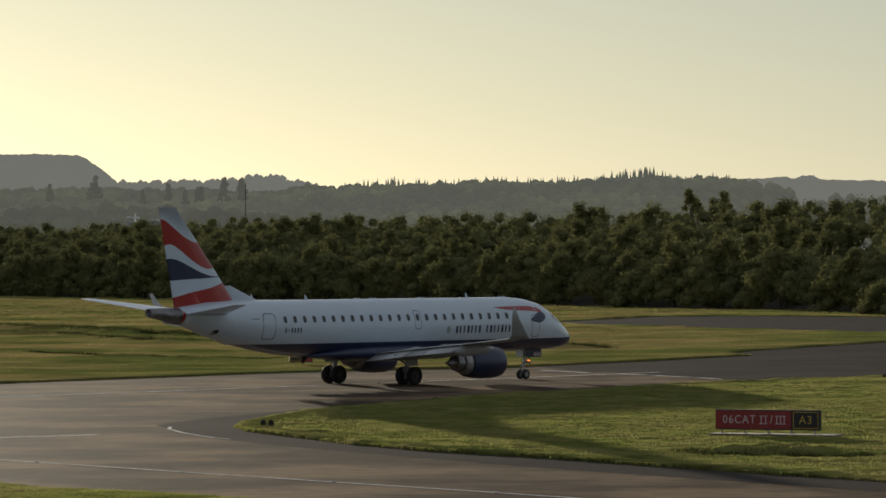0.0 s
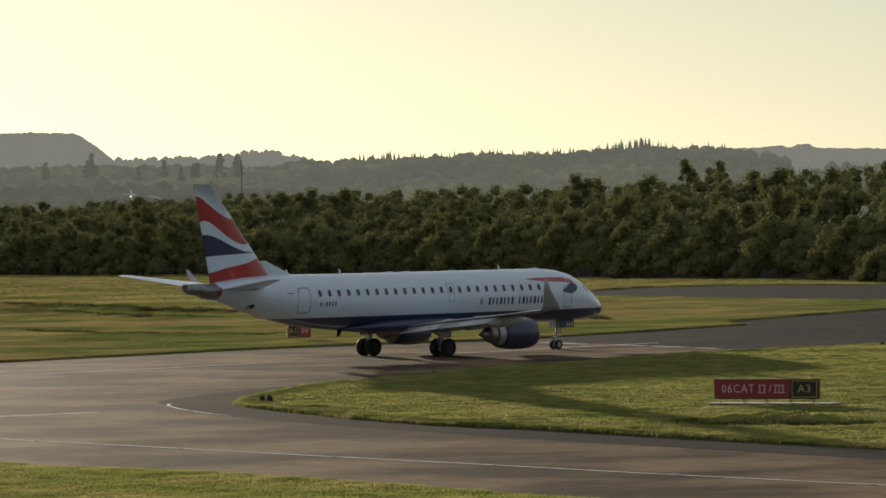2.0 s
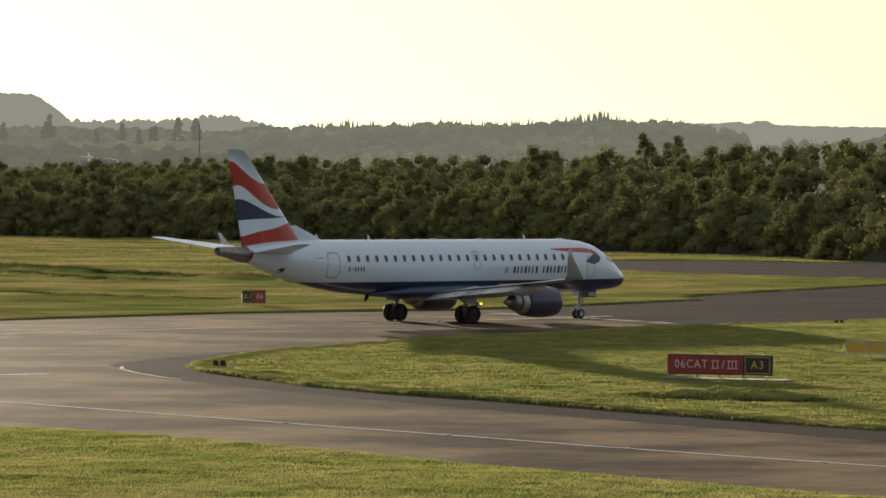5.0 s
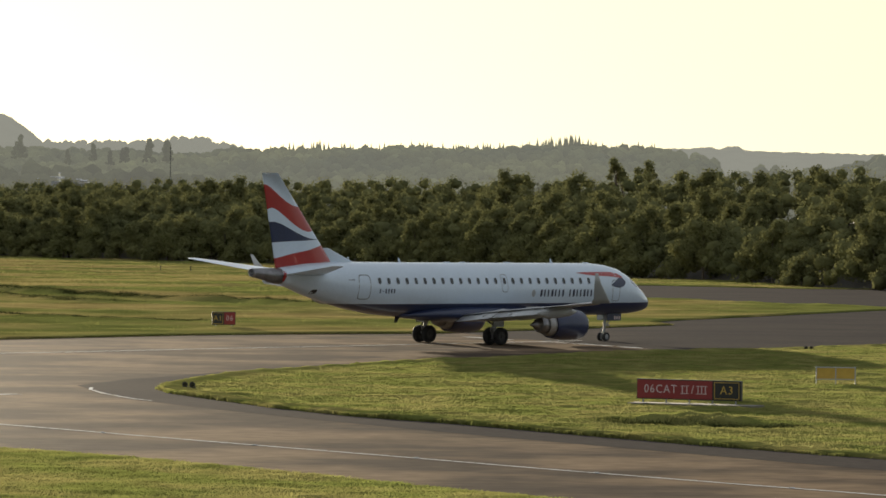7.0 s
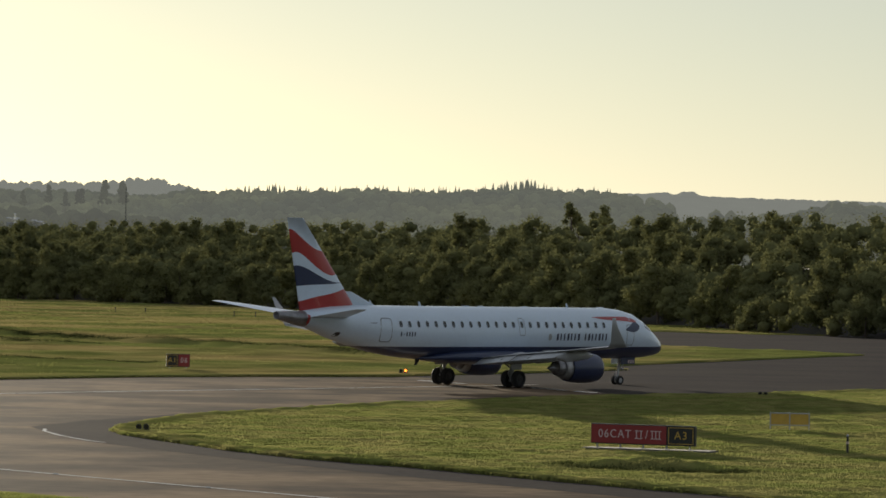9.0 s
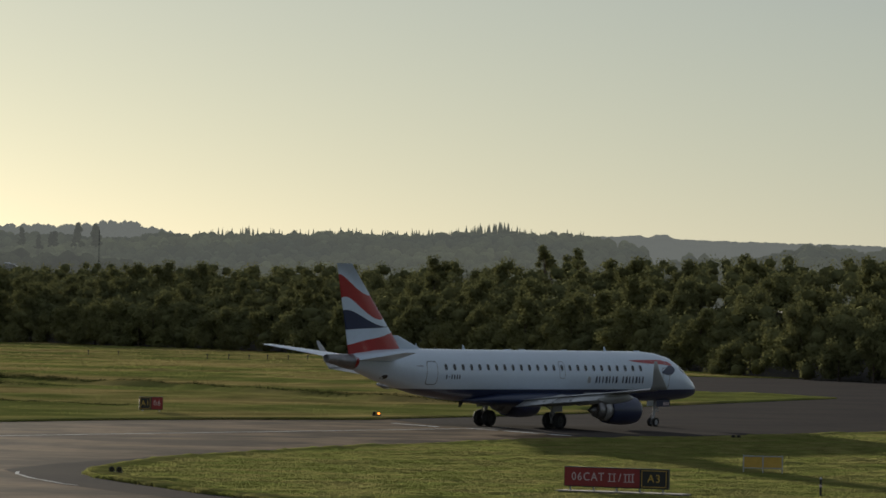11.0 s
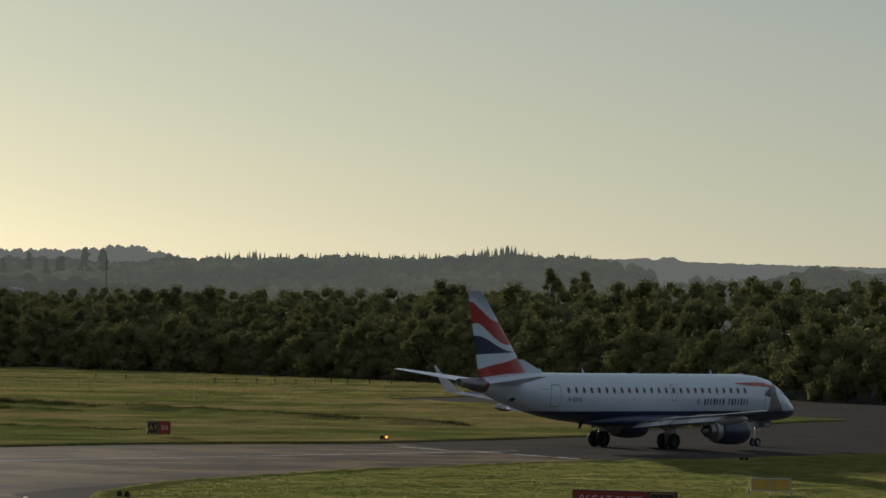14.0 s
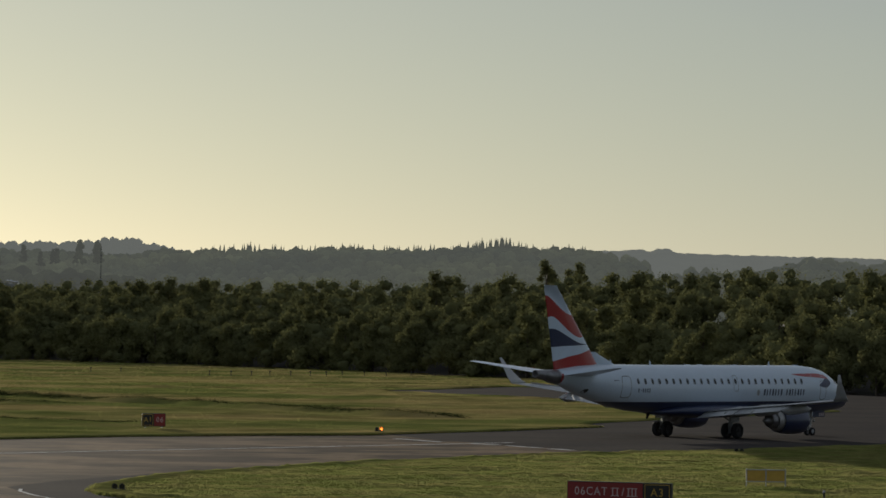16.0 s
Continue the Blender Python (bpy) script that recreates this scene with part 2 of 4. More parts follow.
# old wheel tracks and furrows across the field
TRACKS = (
    (((-60, 520), (-45, 488), (-32, 458), (-21, 430), (-11, 418), (-1, 394), (8, 372), (14, 362)), 0.55, 3.0),
    (((-60, 480), (-40, 452), (-27, 412), (-20, 404)), 0.3, 2.8),
    (((-30, 560), (-10, 520), (10, 480)), 0.25, 3.4),
)


def relief(x, y):
    """Rough mown field: smooth by the pavement, lumpy further out, with old tracks."""
    edge = np.interp(x, BORDER[:, 0], BORDER[:, 1])
    rough = np.clip((y - edge - 9) / 12, 0, 1)
    far = np.clip((y - 420) / 120, 0, 1)
    h = 0.03 * lumps(x, y, 6, 1) + rough * (0.09 * lumps(x, y, 5.5, 2) + (0.06 + 0.03 * far) * lumps(x, y, 2.4, 3) + 0.16 * far * lumps(x, y, 16, 4))
    for line, depth, wide in TRACKS:
        along = y - np.interp(x, [p[0] for p in line], [p[1] for p in line]) - 2.5 * lumps(x, y * 0, 5, 5)
        ends = np.clip((x - line[0][0]) / 6, 0, 1) * np.clip((line[-1][0] - x) / 4, 0, 1) * (0.65 + 0.35 * lumps(x, y * 0, 3, 6))
        h = h + ends * depth * (np.exp(-(along / wide) ** 2) - 0.5 * np.exp(-((along + 5.4) / wide) ** 2))
    return np.maximum(h, -0.05)


def swell(x, y):
    """Uneven tussocks of the grass island."""
    tussock = np.clip(lumps(x, y, 1.5, 8) - 0.25, 0, 1) + 0.7 * np.clip(lumps(x, y, 0.8, 18) - 0.35, 0, 1)
    return 0.06 * lumps(x, y, 5, 7) + 0.12 * tussock * (0.55 + 0.45 * lumps(x, y, 9, 10)) + 0.03 * lumps(x, y, 0.7, 9)


def verge_rise(x, y):
    return np.maximum(0.06 + 0.03 * lumps(x, y, 4, 11) + 0.025 * lumps(x, y, 1.3, 12) + 0.05 * np.clip(lumps(x, y, 0.8, 19) - 0.3, 0, 1), 0.02)


def island_rise(x, y):
    return np.maximum(0.07 + 0.02 * lumps(x, y, 12, 13) + swell(x, y) + ditch(x, y), 0.02)


def ditch(x, y):
    along = y + 0.42 * (x - 12.4) - 161.0 + 1.2 * lumps(x, y, 1.6, 14)
    side = np.clip((x - 8.8) / 1.5, 0, 1) * np.clip((15.8 - x) / 1.5, 0, 1) * (0.6 + 0.6 * lumps(x, y, 0.8, 15))
    return side * (0.30 * np.exp(-((along - 2.2) / 1.4) ** 2) - 0.30 * np.exp(-(along / 1.6) ** 2))


def sheet(name, poly, hole, xs, ys, height, mats, label, lip=0.06):
    """A field of small quads whose middles lie inside the outline."""
    gx, gy = np.meshgrid(xs, ys)
    z = height(gx, gy)
    nx, ny = len(xs), len(ys)
    cx, cy = (gx[:-1, :-1] + gx[1:, 1:]) / 2, (gy[:-1, :-1] + gy[1:, 1:]) / 2
    keep = inside(cx, cy, poly)
    if hole:
        keep &= ~inside(cx, cy, hole)
    # a thick lip of grass along the border, with a side down to the pavement
    rim, core = np.zeros((ny, nx)), keep.copy()
    for step in range(4):
        inner = core.copy()
        inner[1:] &= core[:-1]
        inner[:-1] &= core[1:]
        inner[:, 1:] &= core[:, :-1]
        inner[:, :-1] &= core[:, 1:]
        p, q = np.nonzero(core & ~inner)
        for du in (0, 1):
            for dv in (0, 1):
                rim[p + du, q + dv] = np.maximum(rim[p + du, q + dv], lip * (1 - step / 4))
        core = inner
    z = z + rim
    # draw the outermost corners onto the outline itself, with a slightly ragged edge
    full = np.pad(keep, 1).astype(int)
    touch = full[:-1, :-1] + full[1:, :-1] + full[:-1, 1:] + full[1:, 1:]
    p, q = np.nonzero((touch > 0) & (touch < 4))
    px, py, reach = gx[p, q], gy[p, q], np.full(len(p), 1e9)
    nx_, ny_ = px.copy(), py.copy()
    for ring in (poly, hole) if hole else (poly,):
        for (ax, ay), (bx, by) in zip(ring, ring[1:] + ring[:1]):
            t = np.clip(((px - ax) * (bx - ax) + (py - ay) * (by - ay)) / ((bx - ax) ** 2 + (by - ay) ** 2), 0, 1)
            qx, qy = ax + t * (bx - ax), ay + t * (by - ay)
            d = np.hypot(qx - px, qy - py)
            near = d < reach
            reach[near], nx_[near], ny_[near] = d[near], qx[near], qy[near]
    near = reach < 1.5 * max(xs[1] - xs[0], ys[1] - ys[0])
    p, q, nx_, ny_ = p[near], q[near], nx_[near], ny_[near]
    rag = 0.10 * lumps(nx_, ny_, 0.8, 16) + 0.12 * lumps(nx_, ny_, 2.5, 17)
    gx[p, q], gy[p, q] = nx_ + rag, ny_ + rag
    i, j = np.nonzero(keep)
    a = i * nx + j
    verts = np.stack([gx.ravel(), gy.ravel(), z.ravel()], 1)
    faces = np.stack([a, a + 1, a + nx + 1, a + nx], 1)
    wide = np.pad(keep, 1)
    sides = []
    for di, dj, e, g in ((-1, 0, 0, 1), (1, 0, nx + 1, nx), (0, -1, nx, 0), (0, 1, 1, nx + 1)):
        p, q = np.nonzero(keep & ~wide[1 + di:ny + di, 1 + dj:nx + dj])
        c = p * nx + q
        sides.append(np.stack([c + e, c + e + nx * ny, c + g + nx * ny, c + g], 1))
    verts = np.concatenate([verts, verts * [1, 1, 0] - [0, 0, 0.05]])
    faces = np.concatenate([faces] + sides)
    used = np.unique(faces)
    back = np.zeros(len(verts), int)
    back[used] = np.arange(len(used))
    return tagged(put(name, verts[used].tolist(), back[faces].tolist(), mats, smooth=True), label, kind="structure")


ground = tagged(put("ground", [(-4500, -600, -0.6), (4500, -600, -0.6), (4500, 4600, -0.6), (-4500, 4600, -0.6)], [(0, 1, 2, 3)], TURF), "rough green and straw-coloured airfield grass reaching the woods", kind="structure")
tagged(put("taxiway", [(-200, 5, 0.0), (300, 5, 0.0), (300, 640, 0.0), (-200, 640, 0.0)], [(0, 1, 2, 3)], CONCRETE), "brown stained concrete taxiway with dark rubber streaks", kind="structure")
DARK_APRON = [(6.2, 308), (6.6, 303.5), (8.6, 293), (13.3, 279.4), (16.3, 272), (18.4, 263), (18.4, 255), (160, 255), (160, 640), (6.2, 640)]
tagged(put("road", [(x, y, 0.006) for x, y in DARK_APRON], [tuple(range(len(DARK_APRON)))], ASPHALT), "dark grey asphalt taxiway leading towards the runway", kind="structure")
SHOULDER = [(-12.8, 195.4), (-11.2, 187.0), (-9.6, 180.2), (-7.0, 174.1), (-4.7, 169.0), (-0.3, 159.9), (3.6, 152.5), (14.7, 133.5), (60, 56), (150, 60), (150, 380), (18, 263.5), (9, 250), (-0.5, 232.1), (-2.2, 228.8), (-6.1, 218.6), (-8.5, 210.8), (-10.9, 204.3)]
tagged(put("pavement", [(x, y, 0.004) for x, y in SHOULDER], [tuple(range(len(SHOULDER)))], ASPHALT), "dark asphalt shoulder round the grass island", kind="structure")

sheet("verge", VERGE, None, np.arange(-30, 30, 0.3), np.arange(80, 200, 0.5), verge_rise, TURF, "sunlit rough green grass verge beside the taxiway", 0.0)
sheet("grass_island", INFIELD, None, np.arange(-10, 50, 0.3), np.arange(118, 330, 0.4), island_rise, TURF, "sunlit rough green grass island between two taxiways")
sheet("airfield_grass", FAR_GRASS, RUNWAY, np.arange(-130, 130, 0.8), np.arange(200, 1060, 1.3), lambda x, y: 0.07 + relief(x, y), FAR_TURF, "wide mown airfield grass with darker furrows")


def ribbon(name, line, width, z, mat, label, parent=None):
    pts = [Vector((x, y)) for x, y in line]
    verts, faces = [], []
    for i, p in enumerate(pts):
        d = (pts[min(i + 1, len(pts) - 1)] - pts[max(i - 1, 0)]).normalized()
        nrm = Vector((-d.y, d.x)) * width / 2
        verts += [(*(p + nrm), z), (*(p - nrm), z)]
        if i:
            faces.append((2 * i - 2, 2 * i - 1, 2 * i + 1, 2 * i))
    return tagged(put(name, verts, faces, mat, parent), label, kind="structure")


ribbon("centre_marking", [(-60, 220), (-30, 179.5), (-14.5, 158.5), (-9.0, 150.8), (-4.0, 143.8), (1.0, 137.0), (5.8, 130.2), (10.8, 123.6), (13.3, 120.5), (40, 84)], 0.24, 0.012, LINE, "worn pale centre line along the taxiway")
ribbon("far_marking", [(-60, 200), (-24, 238.5), (-17.0, 246.3), (-10.4, 255.0), (-2.6, 264.5), (9.3, 279.8), (14, 286)], 0.55, 0.012, LINE, "worn pale lead-in line on the concrete")
ribbon("arc_marking", [(-12.0, 193.0), (-11.9, 190.5), (-11.1, 186.4), (-10.2, 183.1), (-9.4, 180.5), (-8.7, 179.0)], 0.17, 0.012, LINE, "white curved edge line at the shoulder")
ribbon("short_marking", [(-30, 176), (-16.8, 182.6), (-14.5, 184.4)], 0.6, 0.012, LINE, "pale worn marking on the concrete")
for a, b in (((6.6, 292.4), (9.4, 285.2)), ((11.0, 282.2), (12.9, 279.0)), ((13.3, 278.0), (15.2, 273.2)), ((15.7, 271.8), (16.9, 268.8))):
    ribbon("dash_marking", [a, b], 0.6, 0.014, LINE, "white dashed holding line on the pavement")


def tufts(name, poly, hole, count, x0, x1, y0, y1, base, low, high, label, blades=5, mat=BLADE):
    """Tufts of grass blades strewn over an outline."""
    rng = np.random.default_rng(len(name) + count)
    x, y = rng.uniform(x0, x1, count), rng.uniform(y0, y1, count)
    keep = inside(x, y, poly)
    if hole:
        keep &= ~inside(x, y, hole)
    x, y = x[keep], y[keep]
    n = len(x)
    x, y = np.repeat(x, blades) + rng.normal(0, 0.12, n * blades), np.repeat(y, blades) + rng.normal(0, 0.2, n * blades)
    z = base(x, y)
    hgt = rng.uniform(low, high, n * blades) * (0.7 + 0.5 * np.repeat(rng.random(n), blades))
    ang = rng.uniform(0, np.pi, n * blades)
    wid = rng.uniform(0.006, 0.02, n * blades) * (1 + np.clip((y - 400) / 130, 0, 3))
    dx, dy = np.cos(ang) * wid, np.sin(ang) * wid
    lx, ly = rng.normal(0, 0.4, n * blades) * hgt, rng.normal(0, 0.4, n * blades) * hgt
    v = np.stack([np.stack([x - dx, y - dy, z - 0.02], 1), np.stack([x + dx, y + dy, z - 0.02], 1), np.stack([x + lx, y + ly, z + hgt], 1)], 1).reshape(-1, 3)
    return tagged(put(name, v.tolist(), np.arange(len(v)).reshape(-1, 3).tolist(), mat), label, "grass", kind="stuff")


tufts("verge_grass", VERGE, None, 90000, -16, 14, 100, 150, verge_rise, 0.02, 0.06, "short tufted green grass blades on the verge")
tufts("island_grass", INFIELD, None, 120000, -9.5, 40, 128, 300, island_rise, 0.025, 0.075, "short tufted green grass blades on the island")
tufts("airfield_blades", FAR_GRASS, RUNWAY, 80000, -60, 60, 265, 640, lambda x, y: 0.07 + relief(x, y), 0.04, 0.11, "mown green and straw grass blades on the airfield", 3, FAR_BLADE)


tufts("far_blades", FAR_GRASS, RUNWAY, 45000, -115, 75, 480, 1040, lambda x, y: 0.07 + relief(x, y), 0.08, 0.2, "rough straw and green grass below the woods", 3, FAR_BLADE)


def fringe(name, line, count, low, high, base, label, mat=BLADE, spread=0.12):
    """Longer unmown blades that hang over the edge of the pavement."""
    rng = np.random.default_rng(count)
    pts = np.array(line, float)
    run = np.concatenate([[0], np.cumsum(np.hypot(*np.diff(pts, axis=0).T))])
    at = rng.uniform(0, run[-1], count)
    x, y = (np.interp(at, run, pts[:, i]) + rng.normal(0, spread, count) for i in (0, 1))
    hgt = rng.uniform(low, high, count) * (0.6 + 0.6 * np.clip(lumps(x, y, 1.1, 20) + 0.4, 0, 1.4))
    ang, wid = rng.uniform(0, np.pi, count), rng.uniform(0.01, 0.03, count)
    z = base(x, y)
    dx, dy = np.cos(ang) * wid, np.sin(ang) * wid
    lx, ly = rng.normal(0, 0.5, count) * hgt, rng.normal(0, 0.5, count) * hgt
    v = np.stack([np.stack([x - dx, y - dy, z * 0], 1), np.stack([x + dx, y + dy, z * 0], 1), np.stack([x + lx, y + ly, z + hgt], 1)], 1).reshape(-1, 3)
    return tagged(put(name, v.tolist(), np.arange(len(v)).reshape(-1, 3).tolist(), mat), label, "grass", kind="stuff")


fringe("island_fringe", INFIELD[:9], 16000, 0.03, 0.09, island_rise, "longer uneven grass along the near edge of the island")
fringe("far_fringe", INFIELD[-9:] + INFIELD[:1], 9000, 0.03, 0.08, island_rise, "short grass along the far edge of the island")
fringe("field_fringe", FAR_GRASS[1:9], 12000, 0.04, 0.1, lambda x, y: 0.07 + relief(x, y), "uneven grass along the edge of the concrete")

for line, count, low, high in ((TRACKS[0][0], 16000, 0.2, 0.42), (TRACKS[1][0], 5000, 0.15, 0.32), (((-34, 362), (-26, 346), (-19, 338), (-12, 331)), 3000, 0.1, 0.2)):
    fringe("rank_grass", line, count, low, high, lambda x, y: 0.07 + relief(x, y), "dark unmown grass along an old wheel track", RANK, 0.45)
fringe("ditch_grass", [(8.6, 163.6), (10.2, 161.6), (12.0, 162.2), (13.4, 160.2), (15.9, 159.8)], 3000, 0.04, 0.16, island_rise, "dark rough grass in the shallow ditch", RANK, 0.55)


stud = thing("centreline_light", "small steel light set flush in the centre line", "lamp", "centre line lights", pose(-9.0, 150.85, 0.012))
bm = bmesh.new()
rod(bm, (0, 0, 0), (0, 0, 0.025), 0.1, 0.07, 12)
part("housing", bm, LINE, stud)
for x, y in ((-26.5, 174.9), (-20.7, 166.9), (-14.7, 158.8), (-3.6, 143.2), (1.6, 136.2), (6.8, 128.9), (11.9, 122.2), (-24.0, 238.5), (-17.0, 246.3), (-10.4, 255.0), (-3.9, 262.9), (2.6, 271.2)):
    copy_thing(stud, pose(x, y, 0.012))


# ---- the airliner: x forward, y to its left, z up from the pavement under the main wheels ----
#            station  roof  keel  half width
STATIONS = [(17.92, 2.54, 2.42, 0.05), (17.82, 2.80, 2.20, 0.30), (17.55, 2.99, 2.04, 0.54), (17.1, 3.27, 1.94, 0.80), (16.5, 3.64, 1.86, 1.04), (15.9, 4.03, 1.81, 1.22), (15.3, 4.39, 1.78, 1.33), (14.5, 4.74, 1.75, 1.43), (13.4, 4.96, 1.73, 1.485), (12.0, 5.07, 1.73, 1.505), (8.0, 5.07, 1.73, 1.505), (4.0, 5.07, 1.73, 1.505), (0.0, 5.07, 1.73, 1.505), (-4.0, 5.07, 1.73, 1.505), (-6.5, 5.07, 1.76, 1.505), (-8.3, 5.08, 1.90, 1.49), (-10.2, 5.09, 2.18, 1.44), (-12.0, 5.09, 2.55, 1.34), (-14.0, 5.0, 3.07, 1.12), (-15.6, 4.80, 3.60, 0.80), (-16.3, 4.70, 3.79, 0.63)]


def section(s):
    a = sorted(STATIONS)
    k = [r[0] for r in a]
    return tuple(float(np.interp(s, k, [r[i] for r in a])) for i in (1, 2, 3))


def side(s, z, proud=0.012):
    top, keel, w = section(s)
    q = max(-0.999, min(0.999, (z - (top + keel) / 2) / ((top - keel) / 2)))
    return -(w * math.sqrt(1 - q * q) + proud)


airliner = thing("airliner", "white and navy twin-engined regional jet airliner taxiing on concrete", "airplane")

rings = []
for s in [17.92, 17.88, 17.82, 17.7, 17.55, 17.3, 17.1, 16.8, 16.5, 16.2, 15.9, 15.6, 15.3, 14.9, 14.5, 14, 13.4, 12.7, 12, 8, 4, 0, -4, -6.5, -7.4, -8.3, -9.2, -10.2, -11, -12, -13, -14, -14.8, -15.6, -16.3]:
    top, keel, w = section(s)
    c, hh = (top + keel) / 2, (top - keel) / 2
    rings.append([(s, w * math.cos(2 * math.pi * j / 48), c + hh * math.sin(2 * math.pi * j / 48)) for j in range(48)])
fuselage = put("fuselage", *loft(rings), HULL, airliner, "white fuselage with a navy belly", True)
put("tail_cone", *loft([[(s, w * math.cos(2 * math.pi * j / 32), c + hh * math.sin(2 * math.pi * j / 32)) for j in range(32)] for s, c, hh, w in ((-16.25, 4.22, 0.5, 0.64), (-16.8, 4.26, 0.45, 0.57), (-17.5, 4.35, 0.35, 0.44), (-18.2, 4.40, 0.28, 0.31), (-18.45, 4.42, 0.24, 0.25), (-18.4, 4.43, 0.2, 0.2), (-18.0, 4.42, 0.18, 0.18))]), DARK_METAL, airliner, "bare metal tail cone with exhaust", True)
rings = []
for s in (-16.32, -16.22, -16.12):
    top, keel, w = section(s)
    c, hh = (top + keel) / 2, (top - keel) / 2 + 0.012
    rings.append([(s + 0.12 * math.sin(2 * math.pi * j / 32), (w + 0.012) * math.cos(2 * math.pi * j / 32), c + hh * math.sin(2 * math.pi * j / 32)) for j in range(32)])
put("tail_stripe", *loft(rings, cap=False), RED, airliner, "red stripe ahead of the tail cone", True)
rings = []
for s, b, w, t in ((6.2, 1.74, 0.6, 1.9), (5.4, 1.55, 1.3, 2.2), (4.0, 1.42, 1.66, 2.4), (1.5, 1.38, 1.74, 2.45), (-1.5, 1.40, 1.74, 2.4), (-3.5, 1.5, 1.62, 2.3), (-5.0, 1.62, 1.25, 2.1), (-6.0, 1.75, 0.5, 1.9)):
    rings.append([(s, w * math.copysign(abs(math.cos(a)) ** 0.7, math.cos(a)), b + (t - b) * (0.5 + 0.5 * math.copysign(abs(math.sin(a)) ** 0.8, math.sin(a)))) for a in (2 * math.pi * j / 28 for j in range(28))])
put("belly_fairing", *loft(rings), NAVY, airliner, "navy wing-to-body fairing", True)


def foil(le, te, y, z, thick, n=10, upright=False, twist=0.0):
    """One ring of an aerofoil between leading and trailing edge."""
    top, bot = [], []
    for i in range(n + 1):
        u = 0.5 - 0.5 * math.cos(math.pi * i / n)
        t = thick * (le - te) * (1.48 * math.sqrt(u) - 0.63 * u - 1.76 * u * u + 1.42 * u ** 3 - 0.51 * u ** 4)
        x = le + (te - le) * u
        if upright:
            top.append((x, y + t, z))
            bot.append((x, y - t, z))
        else:
            top.append((x, y, z + t * 1.1 - twist * u))
            bot.append((x, y, z - t * 0.8 - twist * u))
    return top + bot[-2:0:-1]


# fin: stripes wave across it between the trailing and the leading edge
def fin_te(z):
    return -16.42 + (z - 4.7) * (-17.78 + 16.42) / (10.4 - 4.7)


def fin_le(z):
    return -11.62 + (z - 5.0) * (-16.40 + 11.62) / (10.36 - 5.0)


BANDS = [(10.38, 10.38, 0.0), (9.68, 8.40, 0.06), (8.2, 6.98, 0.2), (7.45, 6.48, 0.08), (6.22, 6.44, 0.03), (5.27, 6.10, 0.1), (4.45, 4.78, 0.05), (4.3, 4.5, 0.0)]
FIN_MATS = [WHITE, RED, NAVY]
verts, faces, slots = [], [], []
N = 20
for zt, zl, sag in BANDS:
    for sgn in (1, -1):
        for i in range(N + 1):
            u = i / N
            w = u * u * (3 - 2 * u)
            z = zt + (zl - zt) * w + sag * math.sin(2 * math.pi * u)
            x = fin_te(z) + (fin_le(z) - fin_te(z)) * u
            q = 1 - u
            c = fin_le(z) - fin_te(z)
            t = 0.085 * c * (1.48 * math.sqrt(q) - 0.63 * q - 1.76 * q * q + 1.42 * q ** 3 - 0.51 * q ** 4)
            verts.append((x, sgn * max(t, 0.004), z))
for b in range(len(BANDS) - 1):
    for k in (0, 1):
        o, p = b * 2 * (N + 1) + k * (N + 1), (b + 1) * 2 * (N + 1) + k * (N + 1)
        for i in range(N):
            faces.append((o + i, o + i + 1, p + i + 1, p + i) if k == 0 else (o + i + 1, o + i, p + i, p + i + 1))
            slots.append((0, 1, 0, 2, 0, 1, 0)[b])
    o, p = b * 2 * (N + 1), (b + 1) * 2 * (N + 1)
    faces.append((o, p, p + N + 1, o + N + 1))
    slots.append((0, 1, 0, 2, 0, 1, 0)[b])
faces.append(tuple(range(N + 1)) + tuple(range(2 * N + 1, N, -1)))
slots.append(0)
put("fin", verts, faces, FIN_MATS, airliner, "tail fin with waving red, white and navy bands", True, slots)
put("dorsal_fin", *loft([foil(-9.6, -12.2, 0, 5.02, 0.04, upright=True), foil(-11.95, -12.5, 0, 5.92, 0.06, upright=True)]), WHITE, airliner, "white dorsal fillet")

